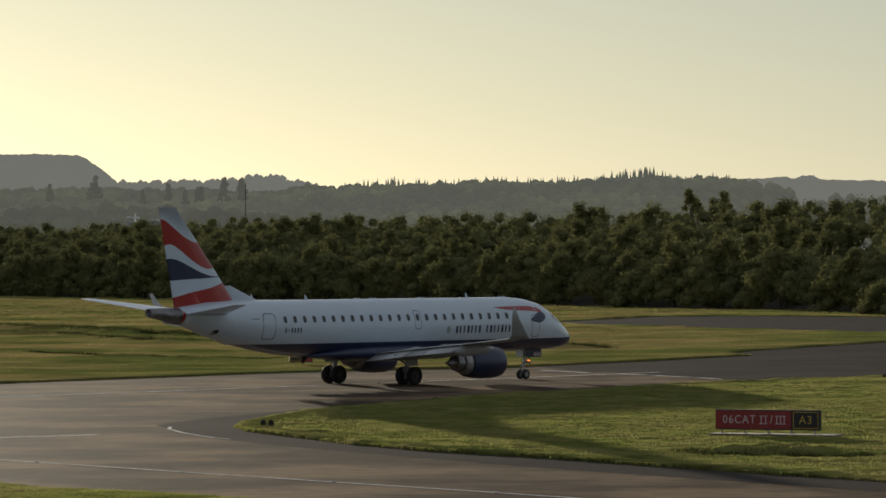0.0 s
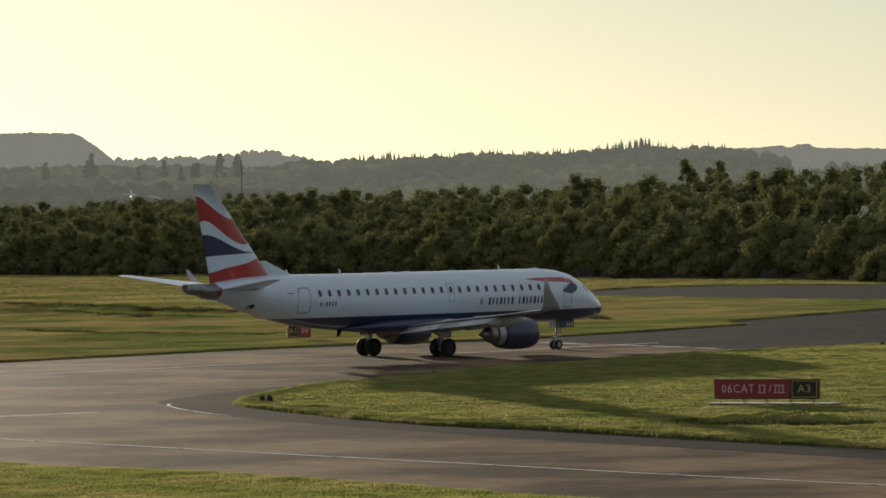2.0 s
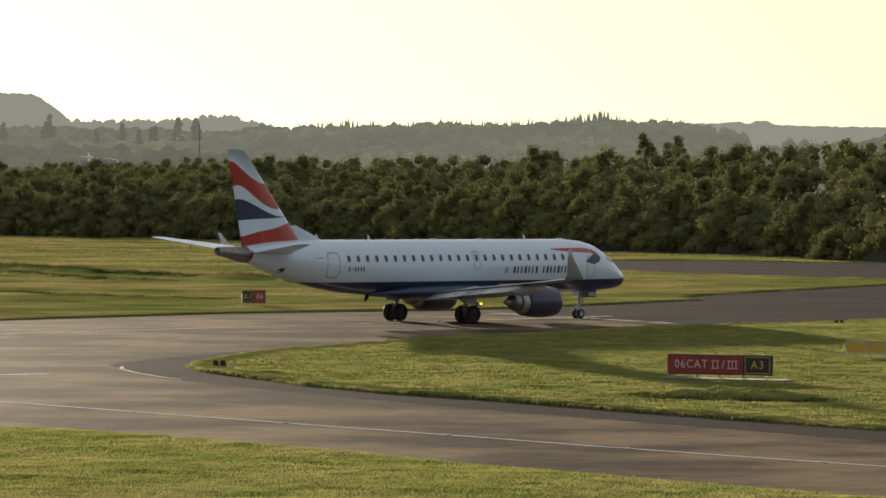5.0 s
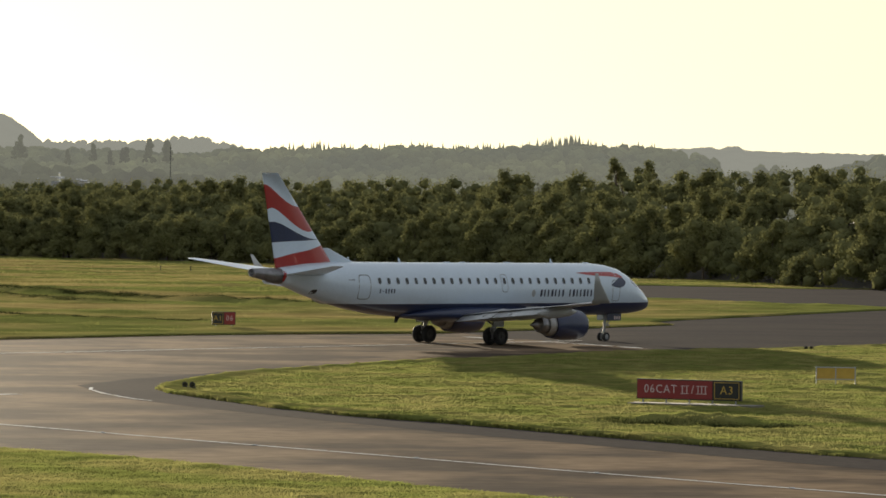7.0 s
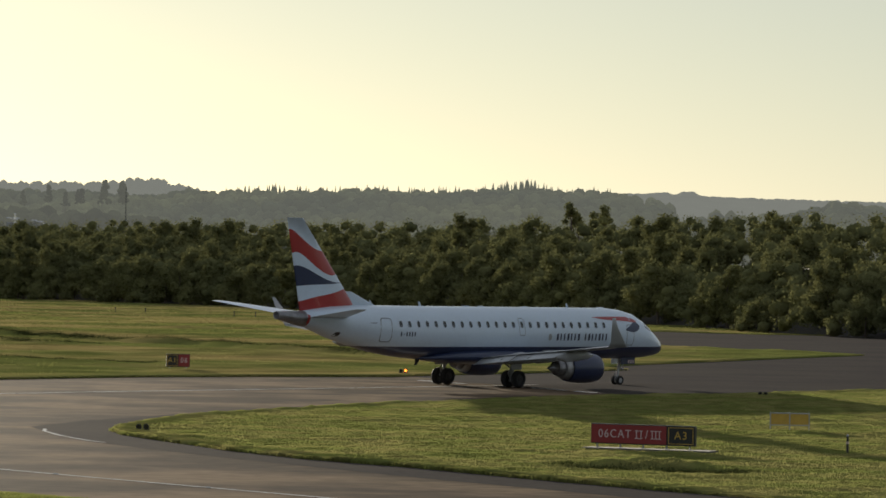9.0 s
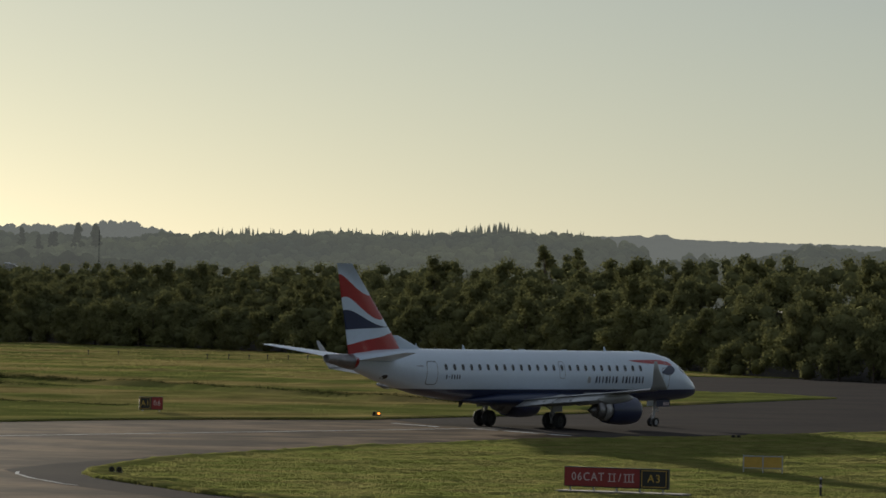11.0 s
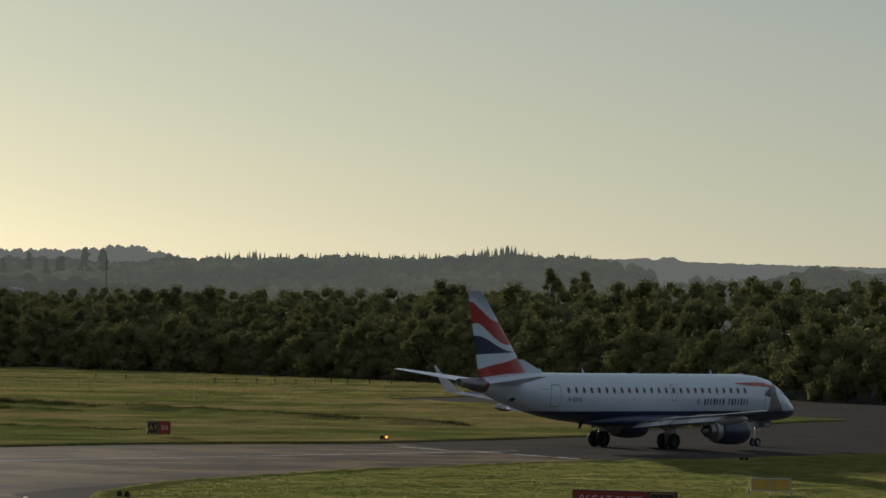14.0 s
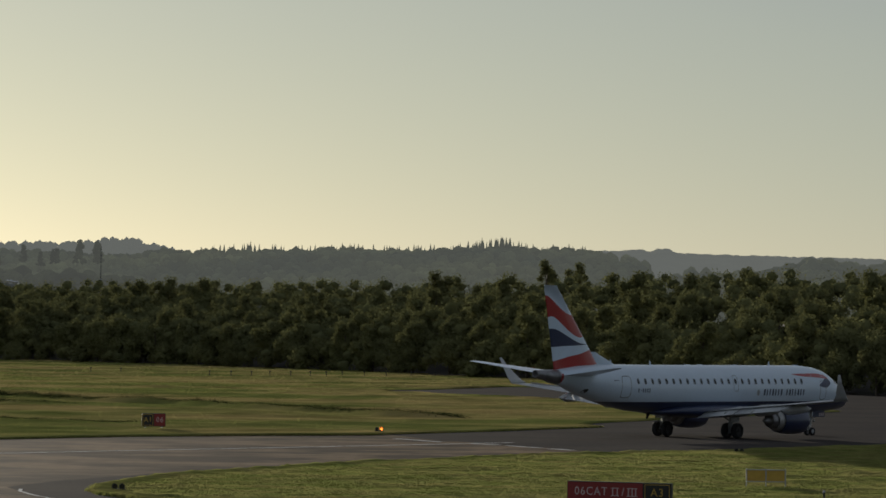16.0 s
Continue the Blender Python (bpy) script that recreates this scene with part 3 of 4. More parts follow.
for sgn in (-1, 1):
    st = put("tailplane", *loft([foil(-12.6, -16.2, sgn * 0.4, 4.3, 0.05), foil(-13.3, -16.4, sgn * 1.2, 4.4, 0.05), foil(-16.75, -17.85, sgn * 6.0, 5.02, 0.045), foil(-17.0, -17.85, sgn * 6.15, 5.05, 0.03)]), WHITE, airliner, "white swept tailplane half", True)
    wing = put("wing", *loft([foil(4.9, -1.5, sgn * 1.0, 1.95, 0.065, twist=0.15), foil(4.5, -1.7, sgn * 1.6, 2.0, 0.065, twist=0.15), foil(2.6, -1.9, sgn * 5.0, 2.38, 0.055, twist=0.12), foil(0.0, -2.75, sgn * 9.5, 2.80, 0.05, twist=0.08), foil(-2.0, -3.5, sgn * 13.3, 3.16, 0.045, twist=0.04), foil(-1.95, -3.55, sgn * 13.95, 3.2, 0.04, twist=0.02)]), GREY, airliner, "grey swept wing", True)
    put("winglet", *loft([foil(-1.75, -3.55, sgn * 13.9, 3.16, 0.05, upright=True), foil(-2.25, -3.6, sgn * 14.15, 3.46, 0.05, upright=True), foil(-3.35, -3.95, sgn * 14.48, 4.38, 0.05, upright=True), foil(-3.85, -4.12, sgn * 14.66, 5.0, 0.05, upright=True)]), GREY, wing, "grey upturned winglet", True)
    put("leading_edge", *loft([[(x + 0.02 - 0.1 * k, y, z + 0.1 * c) for k, c in ((0, 0), (1, 1), (1.6, 1.25), (1.6, -0.9), (1, -0.8))] for x, y, z in ((4.4, sgn * 1.75, 2.0), (2.6, sgn * 5.0, 2.38), (0.0, sgn * 9.5, 2.80), (-2.0, sgn * 13.3, 3.16))]), ALLOY, wing, "polished alloy slat", True)
    for (y0, x0, z0), (y1, x1, z1) in (((1.75, -1.62, 1.84), (4.9, -1.8, 2.24)), ((5.0, -1.8, 2.25), (9.3, -2.6, 2.68))):
        put("flap", *loft([foil(x + 0.25, x - 0.85 + 0.02 * y, sgn * y, z + 0.02, 0.06, twist=0.42) for y, x, z in ((y0, x0, z0), (y1, x1, z1))]), PALE_GREY, wing, "pale grey lowered flap panel", True)
    for y, x, z in ((4.0, -0.8, 1.95), (6.6, -1.2, 2.15), (9.6, -2.0, 2.4)):
        put("flap_fairing", *loft([[(x + dx, sgn * y + r * math.cos(2 * math.pi * j / 14), z + 0.05 + 1.3 * r * math.sin(2 * math.pi * j / 14) - 0.10 * (dx < -0.5)) for j in range(14)] for dx, r in ((2.1, 0.03), (1.5, 0.19), (0.4, 0.29), (-0.6, 0.25), (-1.2, 0.12), (-1.5, 0.02))]), GREY, wing, "grey flap track fairing", True)
    ey, ez = sgn * 4.4, 1.37
    eng = put("engine_cowling", *loft(turned([(6.28, 0.78), (6.33, 0.82), (6.24, 0.87), (5.95, 0.93), (5.4, 0.965), (4.7, 0.965), (4.0, 0.91), (3.5, 0.83), (3.45, 0.79), (4.0, 0.79)], 36, y=ey, z=ez), cap=False), NAVY, airliner, "navy engine cowling", True)
    put("intake_lip", *loft(turned([(6.22, 0.885), (6.32, 0.835), (6.34, 0.81), (6.27, 0.77), (5.9, 0.74)], 36, y=ey, z=ez), cap=False), ALLOY, eng, "polished intake lip", True)
    put("fan", *loft(turned([(5.6, 0.76), (5.6, 0.3), (6.05, 0.02)], 28, y=ey, z=ez)), DARK_METAL, eng, "dark fan face", True)
    put("nozzle", *loft(turned([(4.6, 0.78), (3.72, 0.775), (3.3, 0.70), (3.0, 0.62), (2.98, 0.58), (3.4, 0.5)], 32, y=ey, z=ez), cap=False), NOZZLE, eng, "satin bare metal exhaust nozzle", True)
    put("exhaust_core", *loft(turned([(3.5, 0.60), (2.75, 0.52), (2.5, 0.46), (2.45, 0.40), (2.5, 0.32), (2.1, 0.2), (1.7, 0.02)], 28, y=ey, z=ez)), DARK_METAL, eng, "heat-darkened core and plug", True)
    put("pylon", *loft([foil(5.6, 1.9, ey, ez + 0.75, 0.06, upright=True), foil(4.6, 1.2, ey, 2.5, 0.06, upright=True)]), GREY, airliner, "grey engine pylon")

# landing gear; the wheels roll
WHEELS = []


def wheel(x, y, r, w):
    prof = [(-w * 0.30, r * 0.56), (-w * 0.46, r * 0.62), (-w * 0.5, r * 0.78), (-w * 0.42, r * 0.93), (-w * 0.25, r * 0.99), (0, r), (w * 0.25, r * 0.99), (w * 0.42, r * 0.93), (w * 0.5, r * 0.78), (w * 0.46, r * 0.62), (w * 0.30, r * 0.56)]
    rr = [[(c * math.cos(2 * math.pi * j / 32), a, c * math.sin(2 * math.pi * j / 32)) for j in range(32)] for a, c in prof]
    tyre = put("wheel", *loft(rr, cap=False), RUBBER, airliner, "black rubber tyre", True)
    bm = bmesh.new()
    rod(bm, (0, -w * 0.3, 0), (0, w * 0.3, 0), r * 0.57, seg=24)
    for s in (-1, 1):
        rod(bm, (0, s * w * 0.3, 0), (0, s * w * 0.42, 0), r * 0.25, r * 0.18, seg=16)
        for k in range(8):
            a = k * math.pi / 4
            rod(bm, (r * 0.4 * math.cos(a), s * w * 0.28, r * 0.4 * math.sin(a)), (r * 0.4 * math.cos(a), s * w * 0.34, r * 0.4 * math.sin(a)), r * 0.06, seg=8)
    part("hub", bm, GREY if r < 0.4 else BLACK, tyre, "pale grey wheel hub" if r < 0.4 else "dark brake and hub")
    place = (x, y, r - y * math.sin(radians(ROLL)))
    tyre.location = place
    WHEELS.append((tyre, place, r))


for y in (-3.5, -2.62, 2.6, 3.4):
    wheel(0.0, y, 0.545, 0.42)
for y in (-0.22, 0.22):
    wheel(13.8, y, 0.30, 0.22)
for sgn in (-1, 1):
    bm = bmesh.new()
    rod(bm, (0, sgn * 2.96, 0.5), (0.05, sgn * 2.9, 2.1), 0.13, 0.15, 14)
    rod(bm, (0, sgn * 2.5, 0.52), (0, sgn * 3.4, 0.52), 0.09)
    rod(bm, (0.05, sgn * 2.9, 1.25), (0.1, sgn * 1.5, 1.9), 0.07)
    rod(bm, (-0.18, sgn * 2.95, 0.6), (-0.35, sgn * 2.95, 1.0), 0.04)
    rod(bm, (-0.35, sgn * 2.95, 1.0), (-0.1, sgn * 2.95, 1.4), 0.04)
    box(bm, -0.5, 0.5, sgn * 3.28 - 0.03, sgn * 3.28 + 0.03, 1.2, 2.1, 0.02)
    part("main_gear", bm, GREY, airliner, "grey main landing gear leg")
bm = bmesh.new()
rod(bm, (13.8, 0, 0.3), (13.95, 0, 1.9), 0.07, 0.1, 12)
rod(bm, (13.8, -0.3, 0.3), (13.8, 0.3, 0.3), 0.05)
rod(bm, (13.88, 0, 0.95), (14.9, 0, 1.8), 0.045)
rod(bm, (13.65, 0, 0.4), (13.5, 0, 0.75), 0.03)
rod(bm, (13.5, 0, 0.75), (13.85, 0, 1.0), 0.03)
part("nose_gear", bm, GREY, airliner, "grey nose landing gear leg")
for sgn in (-1, 1):
    bm = bmesh.new()
    box(bm, 13.6, 15.0, sgn * 0.42 - 0.02, sgn * 0.42 + 0.02, 1.36, 1.82, 0.015)
    door = part("gear_door", bm, NAVY if sgn < 0 else WHITE, airliner, "small open nose gear door")
    if sgn < 0:
        for i in range(3):
            bm = bmesh.new()
            box(bm, 14.3 + i * 0.22, 14.44 + i * 0.22, -0.452, -0.444, 1.44, 1.66)
            part("mark_bar", bm, SIGN_WHITE, door, "small white plain bar")
bm = bmesh.new()
rod(bm, (14.05, -0.12, 1.05), (14.16, -0.12, 1.05), 0.07, seg=14)
rod(bm, (14.05, 0.12, 1.05), (14.16, 0.12, 1.05), 0.07, seg=14)
part("taxi_light", bm, ALLOY, airliner, "round landing lamp")


def skin_fan(name, outline, mat, parent, label="", proud=0.012):
    """A small flat piece that follows the hull's side; outline in (station, height)."""
    cs, cz = sum(p[0] for p in outline) / len(outline), sum(p[1] for p in outline) / len(outline)
    verts = [(cs, side(cs, cz, proud), cz)] + [(s, side(s, z, proud), z) for s, z in outline]
    n = len(outline)
    return put(name, verts, [(0, i + 1, (i + 1) % n + 1) for i in range(n)], mat, parent, label)


def skin_strip(name, line, mat, parent, label="", proud=0.012):
    """A band along the hull's side: (station, upper height, lower height)."""
    verts, faces = [], []
    for i, (s, a, b) in enumerate(line):
        verts += [(s, side(s, a + (b - a) * k / 4, proud), a + (b - a) * k / 4) for k in range(5)]
        if i:
            faces += [((i - 1) * 5 + k, (i - 1) * 5 + k + 1, i * 5 + k + 1, i * 5 + k) for k in range(4)]
    return put(name, verts, faces, mat, parent, label)


def oval(s, z, w, h, n=14, p=0.7):
    return [(s + w / 2 * math.copysign(abs(math.cos(a)) ** p, math.cos(a)), z + h / 2 * math.copysign(abs(math.sin(a)) ** p, math.sin(a))) for a in (2 * math.pi * i / n for i in range(n))]


def skin_ring(name, s0, s1, z0, z1, wide, mat, parent, label):
    outer, inner = oval((s0 + s1) / 2, (z0 + z1) / 2, s1 - s0, z1 - z0, 40, 0.35), oval((s0 + s1) / 2, (z0 + z1) / 2, s1 - s0 - 2 * wide, z1 - z0 - 2 * wide, 40, 0.35)
    verts = [(s, side(s, z, 0.01), z) for s, z in outer + inner]
    return put(name, verts, [(i, (i + 1) % 40, 40 + (i + 1) % 40, 40 + i) for i in range(40)], mat, parent, label)


for i in range(25):
    s = -8.82 + i * 19.39 / 24
    win = skin_fan("cabin_window", oval(s, 3.98, 0.28, 0.40), GLASS, airliner, "dark oval cabin window", 0.006)
    ringv = oval(s, 3.98, 0.36, 0.48) + oval(s, 3.98, 0.28, 0.40)
    put("window_rim", [(a, side(a, b, 0.014 if k < 14 else 0.004), b) for k, (a, b) in enumerate(ringv)], [(k, (k + 1) % 14, 14 + (k + 1) % 14, 14 + k) for k in range(14)], WHITE, win)
skin_ring("service_door", -10.62, -9.6, 2.84, 4.36, 0.05, SEAM, airliner, "outlined white rear service door")
skin_ring("overwing_exit", 2.2, 2.78, 3.28, 4.4, 0.035, SEAM, airliner, "outlined white overwing exit")
skin_ring("service_door", 12.86, 13.62, 2.66, 4.04, 0.04, SEAM, airliner, "outlined white forward service door")
skin_strip("livery_ribbon", [(9.65, 4.50, 4.47), (10.4, 4.53, 4.38), (11.4, 4.54, 4.31), (12.4, 4.55, 4.28), (13.1, 4.53, 4.24), (13.7, 4.44, 4.18), (14.1, 4.28, 4.1)], RED, airliner, "red livery ribbon")
skin_strip("livery_ribbon", [(12.75, 3.74, 3.68), (13.2, 3.95, 3.56), (13.6, 4.16, 3.52), (13.95, 4.2, 3.62), (14.2, 4.1, 3.76), (14.3, 3.98, 3.88)], NAVY, airliner, "navy livery ribbon", 0.016)
# airline title: plain slanted bars in the lettering's colour and rhythm
for i in range(15):
    if i == 7:
        continue
    s = 5.85 + i * 0.345
    put_w = 0.13 if i % 3 else 0.19
    skin_strip("title_bar", [(s, 3.40, 2.98), (s + put_w, 3.46, 3.0)], LETTER, airliner, "dark blue plain bar of the title")
skin_fan("crest", oval(5.2, 3.2, 0.34, 0.46, 12, 1.0), GREY, airliner, "small grey crest shape")
for i in range(6):
    s = -8.86 + i * 0.245
    h = 0.03 if i == 1 else 0.14
    skin_strip("mark_bar", [(s, 3.36 + h, 3.36 - h), (s + 0.11, 3.36 + h, 3.36 - h)], LETTER, airliner, "small dark plain bar")
skin_strip("mark_bar", [(-11.5, 4.06, 4.02), (-10.9, 4.06, 4.02)], LETTER, airliner, "small dark plain bar")
skin_fan("vent", oval(-13.9, 3.3, 0.42, 0.3), BLACK, airliner, "dark outlet in the rear hull")
skin_strip("cockpit_window", [(15.1, 4.14, 3.84), (15.5, 4.1, 3.66), (15.9, 3.88, 3.55), (16.15, 3.7, 3.52)], GLASS, airliner, "dark cockpit side window")
for s, z, t in ((-9.98, 5.07, 0.34), (-5.5, 5.06, 0.3), (8.6, 5.06, 0.3)):
    put("blade_aerial", *loft([foil(s, s - 0.28, 0, z, 0.06, upright=True), foil(s - 0.2, s - 0.3, 0, z + t, 0.06, upright=True)]), WHITE, airliner, "white blade aerial")
put("blade_aerial", *loft([foil(-5.4, -5.9, 0, 1.78, 0.05, upright=True), foil(-5.75, -5.95, 0, 1.34, 0.05, upright=True)]), BLACK, airliner, "dark drooped aerial under the tail")
for s in (-1.6, -0.2, 4.0, 11.5):
    bm = bmesh.new()
    box(bm, s, s + 0.5, -0.08, 0.08, 5.05, 5.11, 0.02)
    part("roof_blister", bm, WHITE, airliner, "low white roof blister")


# ---- signs and lamps on the field ----
def words(text, size, mat, parent, x, z, y, squeeze=1.0):
    c = bpy.data.curves.new("legend", "FONT")
    c.body, c.size, c.extrude, c.align_x, c.align_y = text, size, 0.004, "CENTER", "CENTER"
    c.resolution_u, c.space_character = 3, 1.18
    c.materials.append(mat)
    ob = new("legend", c)
    ob.parent = parent
    ob.matrix_basis = pose(x, y, z, 90, 0, 0) @ Matrix.Diagonal((squeeze, 1, 1, 1))
    return ob


def guidance_sign(label, m, width, low, high, panels, legs, slab):
    """panels: (share from, share to, face, text, text colour, squeeze)."""
    sign = thing("guidance_sign", label, "sign", "airfield signs", m)
    bm = bmesh.new()
    box(bm, -width / 2, width / 2, 0, 0.22, low, high, 0.02)
    part("case", bm, BLACK, sign, "black sign case")
    for a, b, face, text, ink, sq in panels:
        x0, x1 = -width / 2 + width * a, -width / 2 + width * b
        bm = bmesh.new()
        box(bm, x0 + 0.03, x1 - 0.03, -0.018, 0.002, low + 0.04, high - 0.04, 0.006)
        face_ob = part("face", bm, face, sign)
        if text:
            words(text, (high - low) * 0.56, ink, face_ob, (x0 + x1) / 2, (low + high) / 2, -0.022, sq)
        if ink is SIGN_YELLOW:
            bm = bmesh.new()
            for q in ((x0 + 0.06, x0 + 0.085, low + 0.07, high - 0.07), (x1 - 0.085, x1 - 0.06, low + 0.07, high - 0.07)):
                box(bm, q[0], q[1], -0.026, -0.016, q[2], q[3])
            for z in (low + 0.07, high - 0.095):
                box(bm, x0 + 0.06, x1 - 0.06, -0.0255, -0.0165, z, z + 0.025)
            part("border", bm, SIGN_YELLOW, face_ob, "yellow border line")
    for i in range(legs):
        x = -width / 2 + 0.25 + i * (width - 0.5) / (legs - 1)
        bm = bmesh.new()
        rod(bm, (x, 0.11, 0.06), (x, 0.11, low + 0.02), 0.035, seg=8)
        box(bm, x - 0.08, x + 0.08, 0.02, 0.2, 0.08, 0.11)
        part("leg", bm, GREY, sign, "short grey leg")
    if slab:
        bm = bmesh.new()
        box(bm, -width / 2 - 0.2, width / 2 + 0.8, -0.5, 0.6, 0.0, 0.1, 0.02)
        part("base_slab", bm, SLAB, sign, "pale concrete base slab")
    return sign


main_sign = guidance_sign("red and black mandatory holding sign on a concrete slab", pose(13.16, 179.0, 0.03, 0, 0, -26), 4.56, 0.25, 1.07, [(0, 0.735, SIGN_RED, "", SIGN_WHITE, 1.0), (0.735, 1, SIGN_BLACK, "A3", SIGN_YELLOW, 1.0)], 5, True)
guidance_sign("small black and red runway location sign on grass", pose(-10.05, 310.5, 0.06, 0, 0, 4), 1.66, 0.16, 1.08, [(0, 0.5, SIGN_BLACK, "A1", SIGN_YELLOW, 0.9), (0.5, 1, SIGN_RED, "06", SIGN_WHITE, 0.9)], 2, False)

red_face = [c for c in main_sign.children if c.name.startswith("face")][0]
X0, WF, ZM, CAP = -2.28, 4.56 * 0.735, 0.66, 0.34
words("06CAT", 0.48, SIGN_WHITE, red_face, X0 + WF * 0.315, ZM, -0.022, 0.9)
words("/", 0.48, SIGN_WHITE, red_face, X0 + WF * 0.735, ZM, -0.022, 1.0)
for at, strokes in ((0.632, (-0.1, 0.1)), (0.855, (-0.16, 0.0, 0.16))):
    bm = bmesh.new()
    xc = X0 + WF * at
    for dx in strokes:
        box(bm, xc + dx - 0.02, xc + dx + 0.02, -0.027, -0.016, ZM - CAP / 2, ZM + CAP / 2)
    for z in (-CAP / 2, CAP / 2 - 0.03):
        box(bm, xc + strokes[0] - 0.075, xc + strokes[-1] + 0.075, -0.0262, -0.0168, ZM + z, ZM + z + 0.03)
    part("numeral", bm, SIGN_WHITE, red_face, "white roman numeral")

yellow_sign = thing("guidance_sign", "weathered yellow sign seen from behind on three legs", "sign", "airfield signs", pose(22.1, 206.5, 0.04, 0, 0, -4) @ Matrix.Diagonal((0.91, 1, 0.9, 1)))
bm = bmesh.new()
box(bm, -0.98, 0.98, -0.06, 0.06, 0.28, 0.86, 0.01)
part("panel", bm, SIGN_YELLOW, yellow_sign)
for x in (-1.0, 0.0, 1.0):
    bm = bmesh.new()
    box(bm, x - 0.03, x + 0.03, -0.09, -0.03, 0.0, 0.95, 0.008)
    part("leg", bm, GREY, yellow_sign, "grey upright leg")
bm = bmesh.new()
for z in (0.86, 0.25):
    box(bm, -1.03, 1.03, -0.075, 0.075, z, z + 0.05, 0.01)
part("rail", bm, GREY, yellow_sign, "grey top and bottom rails")
for i in range(2):
    bm = bmesh.new()
    box(bm, 0.2 + i * 0.0, 0.85, -0.066, -0.06, 0.42 + i * 0.2, 0.5 + i * 0.2)
    part("shade_bar", bm, SIGN_YELLOW, yellow_sign)

post = thing("marker_post", "short black post with a pale band in grass", "post", m=pose(21.6, 179.5, 0.08))
bm = bmesh.new()
rod(bm, (0, 0, 0), (0, 0, 0.68), 0.05, 0.045, 12)
part("shaft", bm, BLACK, post)
bm = bmesh.new()
rod(bm, (0, 0, 0.68), (0, 0, 0.76), 0.06, 0.03, 12)
part("cap", bm, GREY, post)
bm = bmesh.new()
rod(bm, (0, 0, 0.36), (0, 0, 0.46), 0.056, 0.056, 12)
part("band", bm, SIGN_WHITE, post, "pale reflective band")


def guard_light(label, m, lit):
    """A pair of round hooded lamps on short stalks."""
    ob = thing("guard_light", label, "lamp", "runway guard lights", m)
    for i, x in enumerate((-0.16, 0.16)):
        bm = bmesh.new()
        rod(bm, (x, -0.1, 0.2), (x, 0.14, 0.2), 0.12, 0.09, 18)
        rod(bm, (x, -0.16, 0.2), (x, -0.09, 0.2), 0.135, 0.125, 18)
        body = part("housing", bm, BLACK, ob, "black round lamp housing", False)
        bm = bmesh.new()
        rod(bm, (x, -0.172, 0.2), (x, -0.15, 0.2), 0.085, 0.09, 18)
        part("lens", bm, AMBER if lit == i else GLASS, body, "amber glowing lens" if lit == i else "dark lens")
    bm = bmesh.new()
    box(bm, -0.32, 0.32, -0.06, 0.06, 0.0, 0.1, 0.01)
    rod(bm, (-0.16, 0, 0.05), (-0.16, 0, 0.15), 0.03)
    rod(bm, (0.16, 0, 0.05), (0.16, 0, 0.15), 0.03)
    part("bracket", bm, BLACK, ob)
    return ob


guard_light("pair of dark round guard lamps at the grass tip", pose(-7.72, 192.4, 0.0, 0, 0, 0), 9)
guard_light("pair of guard lamps with one glowing amber", pose(5.8, 309.0, 0.08, 0, 0, 0), 1)
guard_light("pair of dark round guard lamps beside the asphalt", pose(26.95, 267.5, -0.04, 0, 0, 0), 9)

fence_post = thing("fence_post", "thin dark stake in the far grass", "post", "far stakes", pose(-13.4, 674, 0.1))
bm = bmesh.new()
rod(bm, (0, 0, 0), (0, 0, 0.75), 0.09, 0.06, 6)
box(bm, -0.14, 0.14, -0.05, 0.05, 0.6, 0.8, 0.02)
part("stake", bm, BLACK, fence_post)
for x, y in ((-10.1, 672), (-7, 674), (-4.2, 678), (-1, 680), (2, 682), (4.5, 683), (7, 685), (10.5, 689), (14, 693), (18.1, 698), (22, 702), (-28, 700), (-33, 705)):
    copy_thing(fence_post, pose(x, y, 0.1))


# ---- trees ----
def icosphere(level):
    bm = bmesh.new()
    bmesh.ops.create_icosphere(bm, subdivisions=level, radius=1.0)
    out = np.array([v.co[:] for v in bm.verts]), np.array([[v.index for v in f.verts] for f in bm.faces])
    bm.free()
    return out


BALLS = {1: icosphere(1), 2: icosphere(2)}


def leaf_cloud(points, size, rng):
    """A small pointed leaf spray at each point, turned at random."""
    n = len(points)
    a = rng.normal(size=(n, 3))
    a /= np.linalg.norm(a, axis=1)[:, None]
    b = np.cross(a, rng.normal(size=(n, 3)))
    b /= np.linalg.norm(b, axis=1)[:, None]
    s = (size * rng.uniform(0.6, 1.5, n))[:, None]
    v = np.stack([points - a * s - b * s * 0.6, points + a * s * 1.1, points - a * s * 0.5 + b * s * 0.8], 1).reshape(-1, 3)
    return v, np.arange(n * 3).reshape(-1, 3)


def foliage(centres, radii, leaves, size, rng, level=2, low=0.3):
    """Lumpy masses of twigs with sprays of leaves standing out of them."""
    ball, tri = BALLS[level]
    verts, faces, o = [], [], 0
    for c, r in zip(centres, radii):
        q = ball * rng.uniform(0.42, 0.82, (len(ball), 1)) * r * [1, 1, 0.85] + c
        verts.append(q)
        faces.append(tri + o)
        o += len(q)
    k = np.repeat(np.arange(len(centres)), leaves)
    d = rng.normal(size=(len(k), 3))
    d /= np.linalg.norm(d, axis=1)[:, None]
    p = centres[k] + d * (radii[k] * rng.uniform(0.6, 1.25, len(k)))[:, None] * [1, 1, 0.9]
    v, f = leaf_cloud(p[p[:, 2] > low], size, rng)
    return np.concatenate(verts + [v]), np.concatenate(faces + [f + o])


